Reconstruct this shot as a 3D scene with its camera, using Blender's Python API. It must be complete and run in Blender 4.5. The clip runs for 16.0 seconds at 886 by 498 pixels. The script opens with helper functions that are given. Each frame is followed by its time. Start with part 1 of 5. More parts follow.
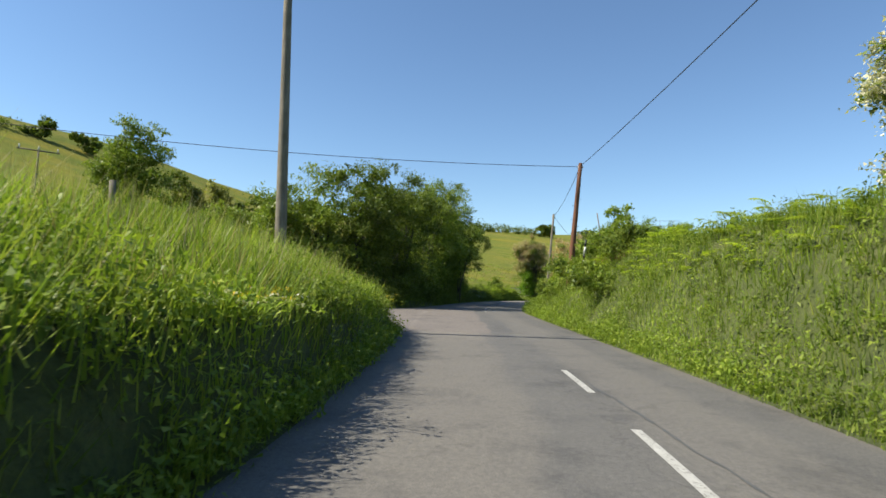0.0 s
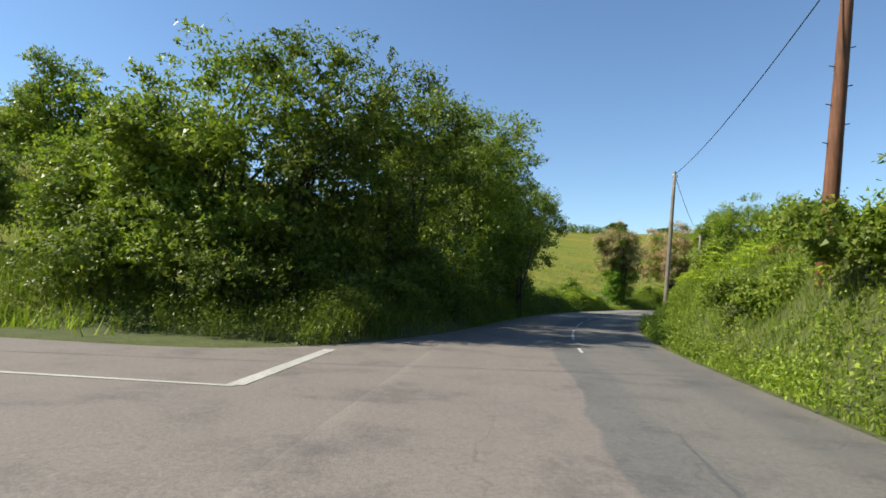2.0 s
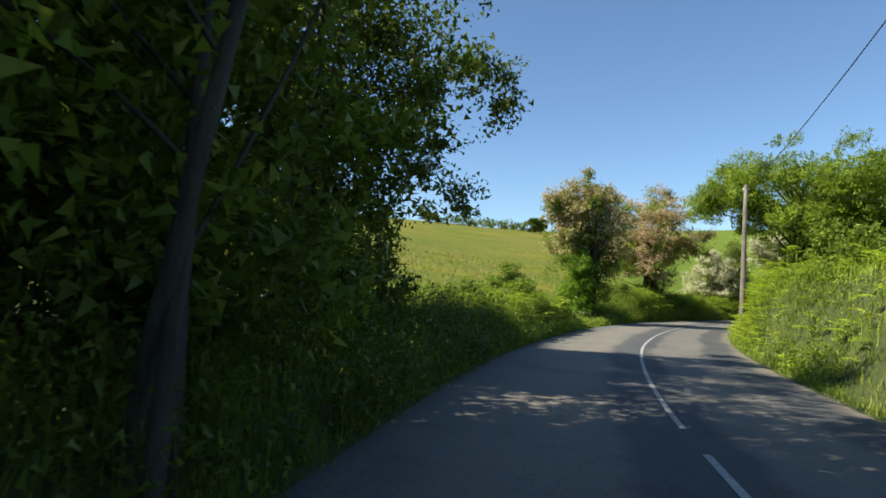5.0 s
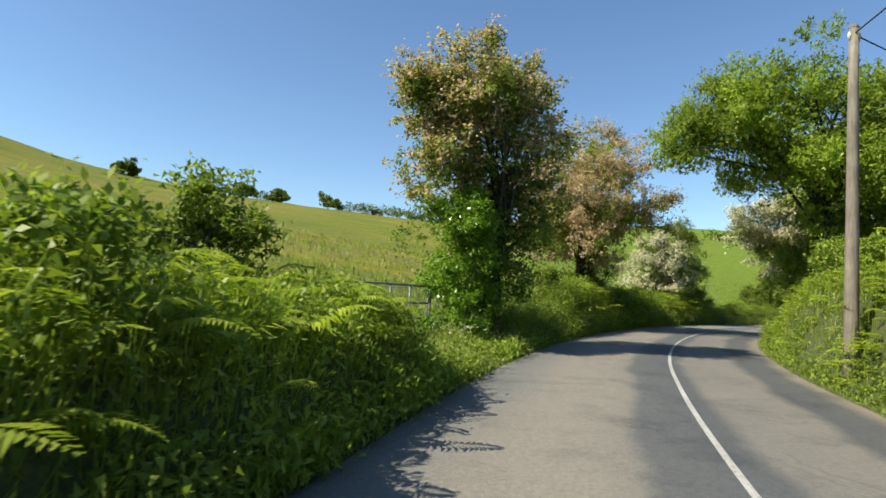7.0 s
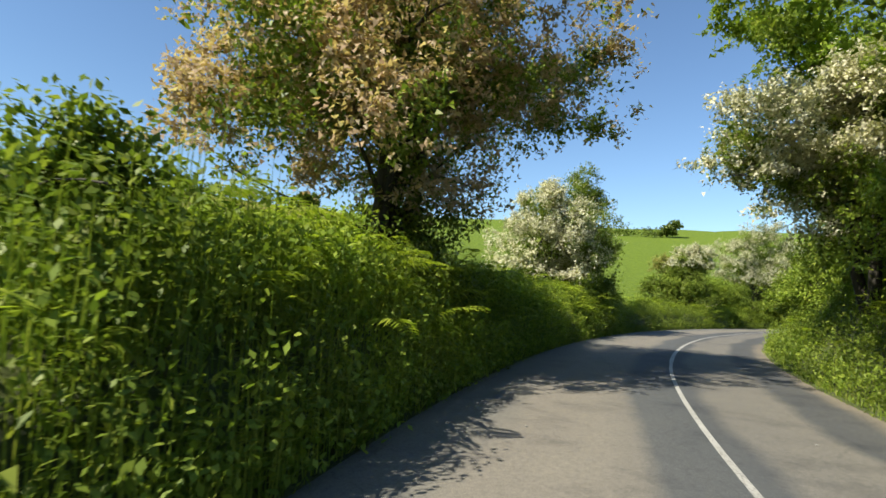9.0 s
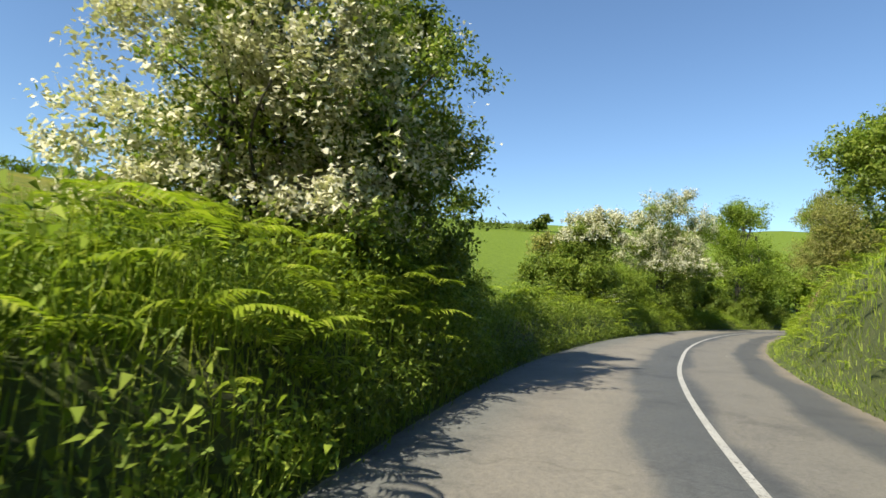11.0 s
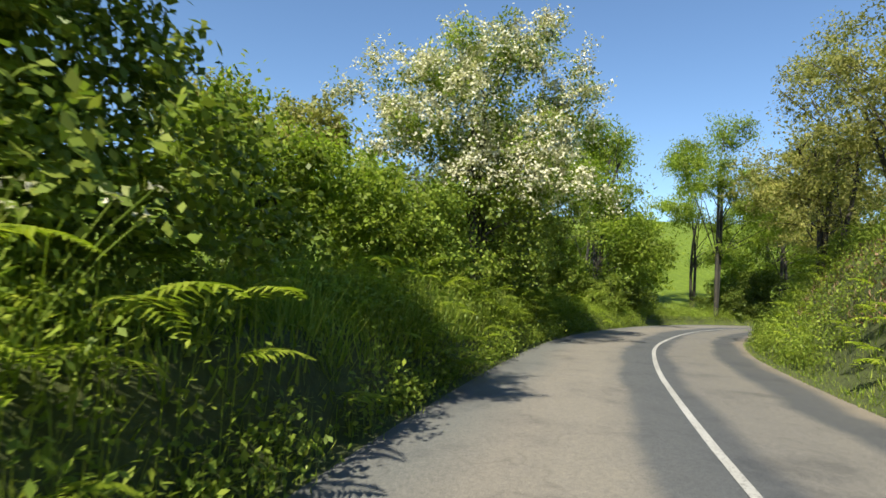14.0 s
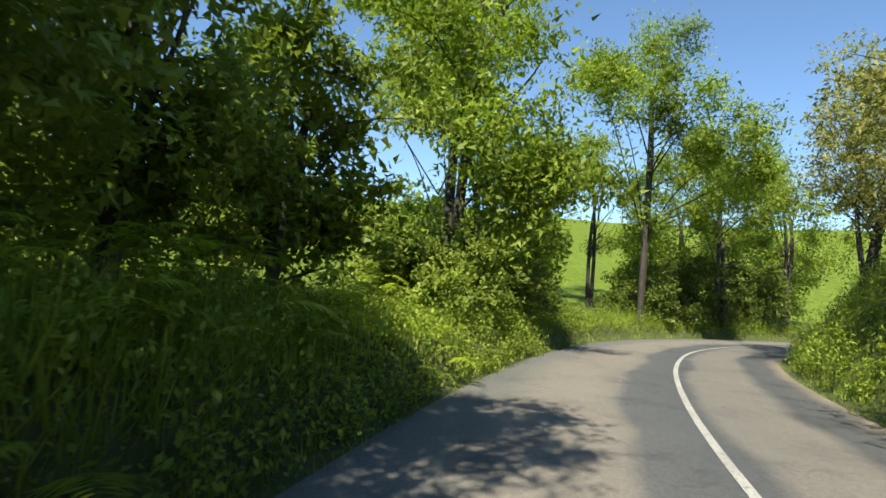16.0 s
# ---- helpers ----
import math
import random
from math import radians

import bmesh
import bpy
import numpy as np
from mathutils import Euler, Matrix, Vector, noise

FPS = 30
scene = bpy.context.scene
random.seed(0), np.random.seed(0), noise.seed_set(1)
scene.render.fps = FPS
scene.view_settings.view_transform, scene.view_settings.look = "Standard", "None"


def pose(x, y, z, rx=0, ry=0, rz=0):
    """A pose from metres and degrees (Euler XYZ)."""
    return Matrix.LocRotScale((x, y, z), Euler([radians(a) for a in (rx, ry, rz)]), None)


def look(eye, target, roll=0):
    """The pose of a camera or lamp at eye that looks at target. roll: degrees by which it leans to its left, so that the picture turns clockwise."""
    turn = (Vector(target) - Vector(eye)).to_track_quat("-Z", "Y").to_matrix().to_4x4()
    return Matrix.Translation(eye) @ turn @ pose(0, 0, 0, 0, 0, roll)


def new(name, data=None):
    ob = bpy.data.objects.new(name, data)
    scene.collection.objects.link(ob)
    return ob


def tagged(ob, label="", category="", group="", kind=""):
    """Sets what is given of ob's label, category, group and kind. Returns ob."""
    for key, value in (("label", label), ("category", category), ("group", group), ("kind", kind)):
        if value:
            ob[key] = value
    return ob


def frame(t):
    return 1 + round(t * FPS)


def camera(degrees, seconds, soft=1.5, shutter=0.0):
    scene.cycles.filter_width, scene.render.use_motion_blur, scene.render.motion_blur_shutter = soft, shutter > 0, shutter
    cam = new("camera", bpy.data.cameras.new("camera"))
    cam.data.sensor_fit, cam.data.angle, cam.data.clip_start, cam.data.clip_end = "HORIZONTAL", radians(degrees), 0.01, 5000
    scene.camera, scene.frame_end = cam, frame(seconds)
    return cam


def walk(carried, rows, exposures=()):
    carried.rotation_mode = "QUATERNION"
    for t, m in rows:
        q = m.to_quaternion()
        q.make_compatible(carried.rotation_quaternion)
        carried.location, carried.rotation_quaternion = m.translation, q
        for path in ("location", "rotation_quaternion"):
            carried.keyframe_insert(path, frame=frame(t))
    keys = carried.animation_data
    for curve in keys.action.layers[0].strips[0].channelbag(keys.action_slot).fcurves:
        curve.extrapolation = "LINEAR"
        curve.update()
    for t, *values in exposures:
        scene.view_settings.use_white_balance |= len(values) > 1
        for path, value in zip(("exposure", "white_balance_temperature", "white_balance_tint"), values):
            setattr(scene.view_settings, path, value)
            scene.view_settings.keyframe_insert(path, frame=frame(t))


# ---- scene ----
cam = camera(75.2, 16.0, soft=1.6, shutter=0.06)
PATH = [
    (0.0, pose(0.000, 0.000, 1.300, 93.64, -2.70, 0.10)),
    (0.5, pose(0.336, 4.452, 1.300, 93.64, -2.80, 2.50)),
    (1.0, pose(0.504, 8.848, 1.300, 93.64, -2.80, 4.60)),
    (1.5, pose(0.560, 13.244, 1.300, 93.64, -2.80, 5.70)),
    (2.0, pose(0.588, 17.584, 1.300, 93.74, -2.70, 6.30)),
    (2.5, pose(0.588, 21.840, 1.300, 93.74, -2.60, 6.30)),
    (3.0, pose(0.644, 26.124, 1.300, 93.84, -2.70, 6.20)),
    (3.5, pose(0.763, 30.403, 1.300, 93.91, -2.76, 5.69)),
    (4.0, pose(1.058, 34.636, 1.300, 93.98, -2.82, 3.31)),
    (4.5, pose(1.618, 38.805, 1.300, 94.05, -2.88, 0.32)),
    (5.0, pose(2.436, 42.894, 1.300, 94.12, -2.94, -2.04)),
    (5.5, pose(3.416, 46.910, 1.300, 94.19, -3.00, -2.50)),
    (6.0, pose(4.527, 50.898, 1.300, 94.09, -2.80, -5.30)),
    (6.5, pose(5.842, 54.881, 1.300, 94.19, -3.00, -8.10)),
    (7.0, pose(7.395, 58.893, 1.300, 94.09, -3.40, -10.70)),
    (7.5, pose(9.187, 62.899, 1.300, 93.99, -3.90, -13.50)),
    (8.0, pose(11.181, 66.867, 1.300, 94.09, -3.90, -16.50)),
    (8.5, pose(13.378, 70.762, 1.300, 94.29, -3.80, -19.70)),
    (9.0, pose(15.775, 74.483, 1.300, 94.29, -3.70, -22.90)),
    (9.5, pose(18.347, 78.020, 1.300, 94.40, -3.56, -25.99)),
    (10.0, pose(21.059, 81.362, 1.300, 94.52, -3.42, -29.05)),
    (10.5, pose(23.899, 84.504, 1.300, 94.64, -3.28, -32.11)),
    (11.0, pose(26.853, 87.442, 1.300, 94.75, -3.14, -35.17)),
    (11.5, pose(29.907, 90.173, 1.300, 94.87, -3.00, -38.20)),
    (12.0, pose(33.076, 92.721, 1.300, 94.67, -3.30, -41.70)),
    (12.5, pose(36.386, 95.115, 1.300, 94.27, -3.20, -44.70)),
    (13.0, pose(39.926, 97.338, 1.300, 94.07, -3.20, -47.20)),
    (13.5, pose(43.655, 99.471, 1.300, 94.07, -3.20, -49.90)),
    (14.0, pose(47.500, 101.416, 1.300, 94.07, -3.30, -52.20)),
    (14.5, pose(51.534, 103.272, 1.300, 93.97, -3.30, -54.70)),
    (15.0, pose(55.790, 105.014, 1.300, 93.97, -3.40, -57.00)),
    (15.5, pose(59.981, 106.600, 1.300, 94.17, -4.20, -60.70)),
    (16.0, pose(64.345, 108.006, 1.300, 94.27, -4.40, -64.60)),
]
EXPO = 0.88
walk(cam, PATH, exposures=((0.0, EXPO - 0.05), (3.0, EXPO), (9.2, EXPO), (11.4, EXPO + 0.06), (15.0, EXPO + 0.10), (16.0, EXPO + 0.22)))

# ---- light ----
SHADOW_TURN, SUN_UP = radians(9), radians(44)
to_sun = Vector((-math.cos(SHADOW_TURN) * math.cos(SUN_UP), -math.sin(SHADOW_TURN) * math.cos(SUN_UP), math.sin(SUN_UP)))
world = bpy.data.worlds.new("world")
world.use_nodes = True
scene.world = world
wn = world.node_tree
sky = wn.nodes.new("ShaderNodeTexSky")
sky.sky_type, sky.sun_disc = "NISHITA", False
sky.sun_elevation, sky.sun_rotation = SUN_UP, math.atan2(to_sun.x, to_sun.y)
sky.air_density, sky.dust_density, sky.ozone_density, sky.altitude = 1.0, 0.05, 1.9, 100
tint = wn.nodes.new("ShaderNodeMix")
tint.data_type, tint.blend_type = "RGBA", "MULTIPLY"
tint.inputs[0].default_value, tint.inputs[7].default_value = 1.0, (0.88, 1.0, 1.08, 1)
wn.links.new(sky.outputs[0], tint.inputs[6])
wn.links.new(tint.outputs[2], wn.nodes["Background"].inputs[0])
wn.nodes["Background"].inputs[1].default_value = 0.086
sun_lamp = new("sun", bpy.data.lights.new("sun", "SUN"))
sun_lamp.data.energy, sun_lamp.data.angle, sun_lamp.data.color = 5.0, radians(0.55), (1.0, 0.93, 0.76)
sun_lamp.matrix_world = look(to_sun * 100, (0, 0, 0))

# ---- materials ----
def nodes_of(name):
    m = bpy.data.materials.new(name)
    m.use_nodes = True
    return m, m.node_tree.nodes, m.node_tree.links, m.node_tree.nodes["Principled BSDF"]


def ramp(nd, lk, src, stops):
    r = nd.new("ShaderNodeValToRGB")
    while len(r.color_ramp.elements) < len(stops):
        r.color_ramp.elements.new(0.5)
    for e, (p, c) in zip(r.color_ramp.elements, stops):
        e.position, e.color = p, (*c, 1) if len(c) == 3 else c
    lk.new(src, r.inputs[0])
    return r.outputs[0]


def mixed(nd, lk, fac, a, b, kind="MIX"):
    x = nd.new("ShaderNodeMix")
    x.data_type, x.blend_type = "RGBA", kind
    for sock, v in ((x.inputs[0], fac), (x.inputs[6], a), (x.inputs[7], b)):
        if isinstance(v, bpy.types.NodeSocket):
            lk.new(v, sock)
        else:
            sock.default_value = v if isinstance(v, float) else (*v, 1)
    return x.outputs[2]


def noisy(nd, lk, scale, detail=4.0, rough=0.6, vec=None):
    n = nd.new("ShaderNodeTexNoise")
    n.inputs["Scale"].default_value, n.inputs["Detail"].default_value, n.inputs["Roughness"].default_value = scale, detail, rough
    if vec is None:
        vec = nd.new("ShaderNodeTexCoord").outputs["Object"]
    lk.new(vec, n.inputs["Vector"])
    return n.outputs["Fac"]


def foliage(name, dark, mid, light, through_light=0.4, rough=0.5, patch=0.35):
    """Leaves: colour varies leaf by leaf and in patches of a few metres; light passes through them."""
    m, nd, lk, p = nodes_of(name)
    geo = nd.new("ShaderNodeNewGeometry")
    col = ramp(nd, lk, geo.outputs["Random Per Island"], ((0.0, dark), (0.5, mid), (1.0, light)))
    big = noisy(nd, lk, 0.55, 3.0, 0.6, geo.outputs["Position"])
    tone = ramp(nd, lk, big, ((0.3, tuple([1 - patch] * 3)), (0.7, (1 + patch, 1 + patch * 0.9, 1 + patch * 0.4))))
    col = mixed(nd, lk, 1.0, col, tone, "MULTIPLY")
    lk.new(col, p.inputs["Base Color"])
    p.inputs["Roughness"].default_value = rough
    p.inputs["Specular IOR Level"].default_value = 0.18
    tr = nd.new("ShaderNodeBsdfTranslucent")
    lk.new(mixed(nd, lk, 1.0, col, (1.15, 1.25, 0.6), "MULTIPLY"), tr.inputs[0])
    mix = nd.new("ShaderNodeMixShader")
    mix.inputs[0].default_value = through_light
    lk.new(p.outputs[0], mix.inputs[1])
    lk.new(tr.outputs[0], mix.inputs[2])
    lk.new(mix.outputs[0], nd["Material Output"].inputs[0])
    return m


def bark(name, a, b, scale=6.0):
    m, nd, lk, p = nodes_of(name)
    co = nd.new("ShaderNodeTexCoord")
    mp = nd.new("ShaderNodeMapping")
    mp.inputs["Scale"].default_value = (1, 1, 0.12)
    lk.new(co.outputs["Object"], mp.inputs[0])
    f = noisy(nd, lk, scale * 3, 6, 0.65, mp.outputs[0])
    g = noisy(nd, lk, scale * 0.3, 3, 0.6)
    col = ramp(nd, lk, f, ((0.3, a), (0.7, b)))
    col = mixed(nd, lk, 1.0, col, ramp(nd, lk, g, ((0.3, (0.7, 0.7, 0.68)), (0.7, (1.2, 1.2, 1.15)))), "MULTIPLY")
    lk.new(col, p.inputs["Base Color"])
    p.inputs["Roughness"].default_value = 0.85
    bp = nd.new("ShaderNodeBump")
    bp.inputs["Strength"].default_value, bp.inputs["Distance"].default_value = 0.6, 0.02
    lk.new(f, bp.inputs["Height"])
    lk.new(bp.outputs[0], p.inputs["Normal"])
    return m


def plain(name, col, rough=0.6, metal=0.0, grain=8.0):
    m, nd, lk, p = nodes_of(name)
    f = noisy(nd, lk, grain, 5, 0.65)
    c = ramp(nd, lk, f, ((0.25, tuple(v * 0.72 for v in col)), (0.75, tuple(min(1, v * 1.15) for v in col))))
    lk.new(c, p.inputs["Base Color"])
    p.inputs["Roughness"].default_value, p.inputs["Metallic"].default_value = rough, metal
    return m


def asphalt(name, lanes):
    """Worn chip-seal. lanes: stops (side distance 0..1 over 6 m, colour); reads the road's own map: u across, v along, in metres."""
    m, nd, lk, p = nodes_of(name)
    uv = nd.new("ShaderNodeUVMap")
    sep = nd.new("ShaderNodeSeparateXYZ")
    lk.new(uv.outputs[0], sep.inputs[0])
    wob = noisy(nd, lk, 0.35, 3, 0.6)
    a = nd.new("ShaderNodeMath")
    a.operation = "MULTIPLY_ADD"
    a.inputs[1].default_value, a.inputs[2].default_value = 0.10, -0.05
    lk.new(wob, a.inputs[0])
    b = nd.new("ShaderNodeMath")
    b.operation = "ADD"
    lk.new(sep.outputs[0], b.inputs[0])
    lk.new(a.outputs[0], b.inputs[1])
    col = ramp(nd, lk, b.outputs[0], lanes)
    # reddish apron beside the side road's mouth
    mp = nd.new("ShaderNodeMapRange")
    mp.inputs[1].default_value, mp.inputs[2].default_value = 13.0, 17.0
    lk.new(sep.outputs[1], mp.inputs[0])
    mq = nd.new("ShaderNodeMapRange")
    mq.inputs[1].default_value, mq.inputs[2].default_value, mq.inputs[3].default_value, mq.inputs[4].default_value = 33.0, 42.0, 1.0, 0.0
    lk.new(sep.outputs[1], mq.inputs[0])
    mu = nd.new("ShaderNodeMapRange")
    mu.inputs[1].default_value, mu.inputs[2].default_value, mu.inputs[3].default_value, mu.inputs[4].default_value = 0.45, 0.465, 1.0, 0.0
    lk.new(b.outputs[0], mu.inputs[0])
    k = nd.new("ShaderNodeMath")
    k.operation = "MULTIPLY"
    lk.new(mp.outputs[0], k.inputs[0])
    lk.new(mq.outputs[0], k.inputs[1])
    k2 = nd.new("ShaderNodeMath")
    k2.operation = "MULTIPLY"
    lk.new(k.outputs[0], k2.inputs[0])
    lk.new(mu.outputs[0], k2.inputs[1])
    col = mixed(nd, lk, k2.outputs[0], col, (0.168, 0.149, 0.136))
    # grey, older seal before the junction
    mg = nd.new("ShaderNodeMapRange")
    mg.inputs[1].default_value, mg.inputs[2].default_value, mg.inputs[3].default_value, mg.inputs[4].default_value = 30.0, 48.0, 0.75, 0.0
    lk.new(sep.outputs[1], mg.inputs[0])
    mg2 = nd.new("ShaderNodeMath")
    mg2.operation = "SUBTRACT"
    mg2.use_clamp = True
    lk.new(mg.outputs[0], mg2.inputs[0])
    lk.new(k2.outputs[0], mg2.inputs[1])
    col = mixed(nd, lk, mg2.outputs[0], col, (0.129, 0.122, 0.115))
    stain = ramp(nd, lk, noisy(nd, lk, 0.8, 6, 0.7), ((0.32, (0.66, 0.67, 0.70)), (0.48, (0.96, 0.96, 0.97)), (0.62, (1, 1, 1)), (0.78, (1.16, 1.13, 1.07))))
    col = mixed(nd, lk, 1.0, col, stain, "MULTIPLY")
    chip = noisy(nd, lk, 95.0, 3, 0.7)
    col = mixed(nd, lk, 1.0, col, ramp(nd, lk, chip, ((0.3, (0.62, 0.62, 0.63)), (0.5, (1, 1, 1)), (0.72, (1.4, 1.38, 1.32)))), "MULTIPLY")
    worn = noisy(nd, lk, 22.0, 4, 0.7)
    col = mixed(nd, lk, 1.0, col, ramp(nd, lk, worn, ((0.3, (0.80, 0.80, 0.81)), (0.7, (1.19, 1.18, 1.16)))), "MULTIPLY")
    vor = nd.new("ShaderNodeTexVoronoi")
    vor.feature = "DISTANCE_TO_EDGE"
    vor.inputs["Scale"].default_value = 0.32
    dist = nd.new("ShaderNodeVectorMath")
    dist.operation = "MULTIPLY_ADD"
    nz = nd.new("ShaderNodeTexNoise")
    nz.inputs["Scale"].default_value = 1.3
    lk.new(nz.outputs["Color"], dist.inputs[0])
    dist.inputs[1].default_value = (1.6, 1.6, 0)
    co = nd.new("ShaderNodeTexCoord")
    lk.new(co.outputs["Object"], dist.inputs[2])
    lk.new(co.outputs["Object"], nz.inputs["Vector"])
    lk.new(dist.outputs[0], vor.inputs["Vector"])
    crack = ramp(nd, lk, vor.outputs["Distance"], ((0.0, (0.55, 0.55, 0.56)), (0.006, (1, 1, 1))))
    col = mixed(nd, lk, 0.45, col, mixed(nd, lk, 1.0, col, crack, "MULTIPLY"))
    lk.new(col, p.inputs["Base Color"])
    p.inputs["Roughness"].default_value = 0.82
    p.inputs["Specular IOR Level"].default_value = 0.3
    bp = nd.new("ShaderNodeBump")
    bp.inputs["Strength"].default_value, bp.inputs["Distance"].default_value = 0.5, 0.006
    lk.new(chip, bp.inputs["Height"])
    lk.new(bp.outputs[0], p.inputs["Normal"])
    return m


def meadow(name):
    """Hill pasture: greens, dry patches and buttercup yellow in drifts."""
    m, nd, lk, p = nodes_of(name)
    pos = nd.new("ShaderNodeNewGeometry").outputs["Position"]
    base = ramp(nd, lk, noisy(nd, lk, 0.05, 5, 0.6, pos), ((0.35, (0.109, 0.142, 0.022)), (0.55, (0.149, 0.158, 0.030)), (0.7, (0.178, 0.158, 0.043))))
    fine = ramp(nd, lk, noisy(nd, lk, 1.4, 6, 0.75, pos), ((0.3, (0.50, 0.56, 0.48)), (0.7, (1.40, 1.34, 1.25))))
    col = mixed(nd, lk, 1.0, base, fine, "MULTIPLY")
    mp = nd.new("ShaderNodeMapping")
    mp.inputs["Scale"].default_value = (0.03, 0.10, 0.1)
    mp.inputs["Rotation"].default_value = (0, 0, 0.5)
    lk.new(pos, mp.inputs[0])
    drift = ramp(nd, lk, noisy(nd, lk, 1.0, 5, 0.65, mp.outputs[0]), ((0.50, (0, 0, 0)), (0.66, (0.6, 0.6, 0.6))))
    # the buttercups stand on the hill ahead of the junction only; beyond it is mown ley
    sep = nd.new("ShaderNodeSeparateXYZ")
    lk.new(pos, sep.inputs[0])
    ley = nd.new("ShaderNodeVectorMath")
    ley.operation = "DOT_PRODUCT"
    ley.inputs[1].default_value = (0.978, -0.208, 0)
    lk.new(pos, ley.inputs[0])
    east = nd.new("ShaderNodeMapRange")
    east.inputs[1].default_value, east.inputs[2].default_value = 1.0, 5.0
    lk.new(ley.outputs["Value"], east.inputs[0])
    inv = nd.new("ShaderNodeMath")
    inv.operation = "SUBTRACT"
    inv.inputs[0].default_value = 1.0
    lk.new(east.outputs[0], inv.inputs[1])
    dr = mixed(nd, lk, 1.0, drift, inv.outputs[0], "MULTIPLY")
    col = mixed(nd, lk, dr, col, (0.238, 0.198, 0.023))
    lush = mixed(nd, lk, 1.0, fine, (0.122, 0.175, 0.023), "MULTIPLY")
    col = mixed(nd, lk, east.outputs[0], col, lush)
    lk.new(col, p.inputs["Base Color"])
    p.inputs["Roughness"].default_value = 0.9
    p.inputs["Specular IOR Level"].default_value = 0.1
    bp = nd.new("ShaderNodeBump")
    bp.inputs["Strength"].default_value, bp.inputs["Distance"].default_value = 0.7, 0.25
    lk.new(noisy(nd, lk, 2.2, 5, 0.7, pos), bp.inputs["Height"])
    lk.new(bp.outputs[0], p.inputs["Normal"])
    return m


def soil(name):
    m, nd, lk, p = nodes_of(name)
    f = noisy(nd, lk, 1.2, 6, 0.7)
    col = ramp(nd, lk, f, ((0.3, (0.040, 0.053, 0.013)), (0.55, (0.073, 0.092, 0.020)), (0.75, (0.086, 0.079, 0.033))))
    col = mixed(nd, lk, 1.0, col, ramp(nd, lk, noisy(nd, lk, 16, 5, 0.7), ((0.3, (0.6, 0.6, 0.6)), (0.7, (1.3, 1.3, 1.25)))), "MULTIPLY")
    lk.new(col, p.inputs["Base Color"])
    p.inputs["Roughness"].default_value = 0.95
    bp = nd.new("ShaderNodeBump")
    bp.inputs["Strength"].default_value, bp.inputs["Distance"].default_value = 0.8, 0.08
    lk.new(noisy(nd, lk, 9, 6, 0.75), bp.inputs["Height"])
    lk.new(bp.outputs[0], p.inputs["Normal"])
    return m


def worn_paint(name, col):
    m, nd, lk, p = nodes_of(name)
    f = noisy(nd, lk, 34, 6, 0.75)
    g = noisy(nd, lk, 1.1, 3, 0.6)
    c = ramp(nd, lk, f, ((0.36, (0.158, 0.152, 0.142)), (0.50, col)))
    c = mixed(nd, lk, 1.0, c, ramp(nd, lk, g, ((0.3, (0.72, 0.72, 0.70)), (0.65, (1, 1, 1)))), "MULTIPLY")
    lk.new(c, p.inputs["Base Color"])
    p.inputs["Roughness"].default_value = 0.7
    return m


LANES = ((0.0, (0.125, 0.126, 0.120)), (0.10, (0.142, 0.144, 0.134)), (0.20, (0.196, 0.180, 0.154)), (0.32, (0.200, 0.184, 0.156)),
         (0.375, (0.178, 0.166, 0.144)), (0.405, (0.092, 0.096, 0.098)), (0.50, (0.083, 0.088, 0.092)), (0.545, (0.080, 0.084, 0.088)), (0.580, (0.158, 0.150, 0.134)), (0.735, (0.166, 0.156, 0.136)),
         (0.775, (0.078, 0.081, 0.083)), (0.86, (0.088, 0.089, 0.088)), (0.905, (0.206, 0.178, 0.139)))
m_road = asphalt("worn_asphalt", LANES)
m_side = asphalt("reddish_asphalt", ((0.0, (0.168, 0.149, 0.136)), (1.0, (0.168, 0.149, 0.136))))
m_field = meadow("pasture")
m_soil = soil("bank_earth")
m_paint = worn_paint("white_road_paint", (0.437, 0.429, 0.406))
m_grass = foliage("tall_grass", (0.127, 0.197, 0.026), (0.198, 0.284, 0.040), (0.325, 0.362, 0.083), 0.40, 0.5)
m_seed = foliage("seeding_grass", (0.220, 0.209, 0.087), (0.279, 0.261, 0.131), (0.355, 0.322, 0.191), 0.3, 0.6)
m_fern = foliage("bracken_green", (0.185, 0.258, 0.024), (0.265, 0.349, 0.036), (0.371, 0.430, 0.059), 0.45, 0.5)
m_dry = foliage("dry_bracken", (0.198, 0.119, 0.066), (0.264, 0.178, 0.112), (0.330, 0.244, 0.172), 0.2, 0.7)
m_weed = foliage("verge_leaves", (0.120, 0.181, 0.029), (0.191, 0.269, 0.041), (0.294, 0.355, 0.061), 0.4, 0.45)
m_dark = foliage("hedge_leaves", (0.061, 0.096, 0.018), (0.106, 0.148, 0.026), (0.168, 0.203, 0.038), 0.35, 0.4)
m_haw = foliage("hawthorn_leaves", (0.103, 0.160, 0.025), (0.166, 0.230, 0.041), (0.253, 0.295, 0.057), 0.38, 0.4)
m_ash = foliage("ash_leaves", (0.133, 0.203, 0.027), (0.197, 0.274, 0.039), (0.282, 0.344, 0.060), 0.48, 0.42, 0.5)
m_olive = foliage("olive_leaves", (0.157, 0.182, 0.046), (0.237, 0.244, 0.073), (0.326, 0.303, 0.110), 0.38, 0.5)
m_ivy = foliage("ivy_leaves", (0.090, 0.171, 0.017), (0.135, 0.243, 0.022), (0.180, 0.297, 0.036), 0.35, 0.25)
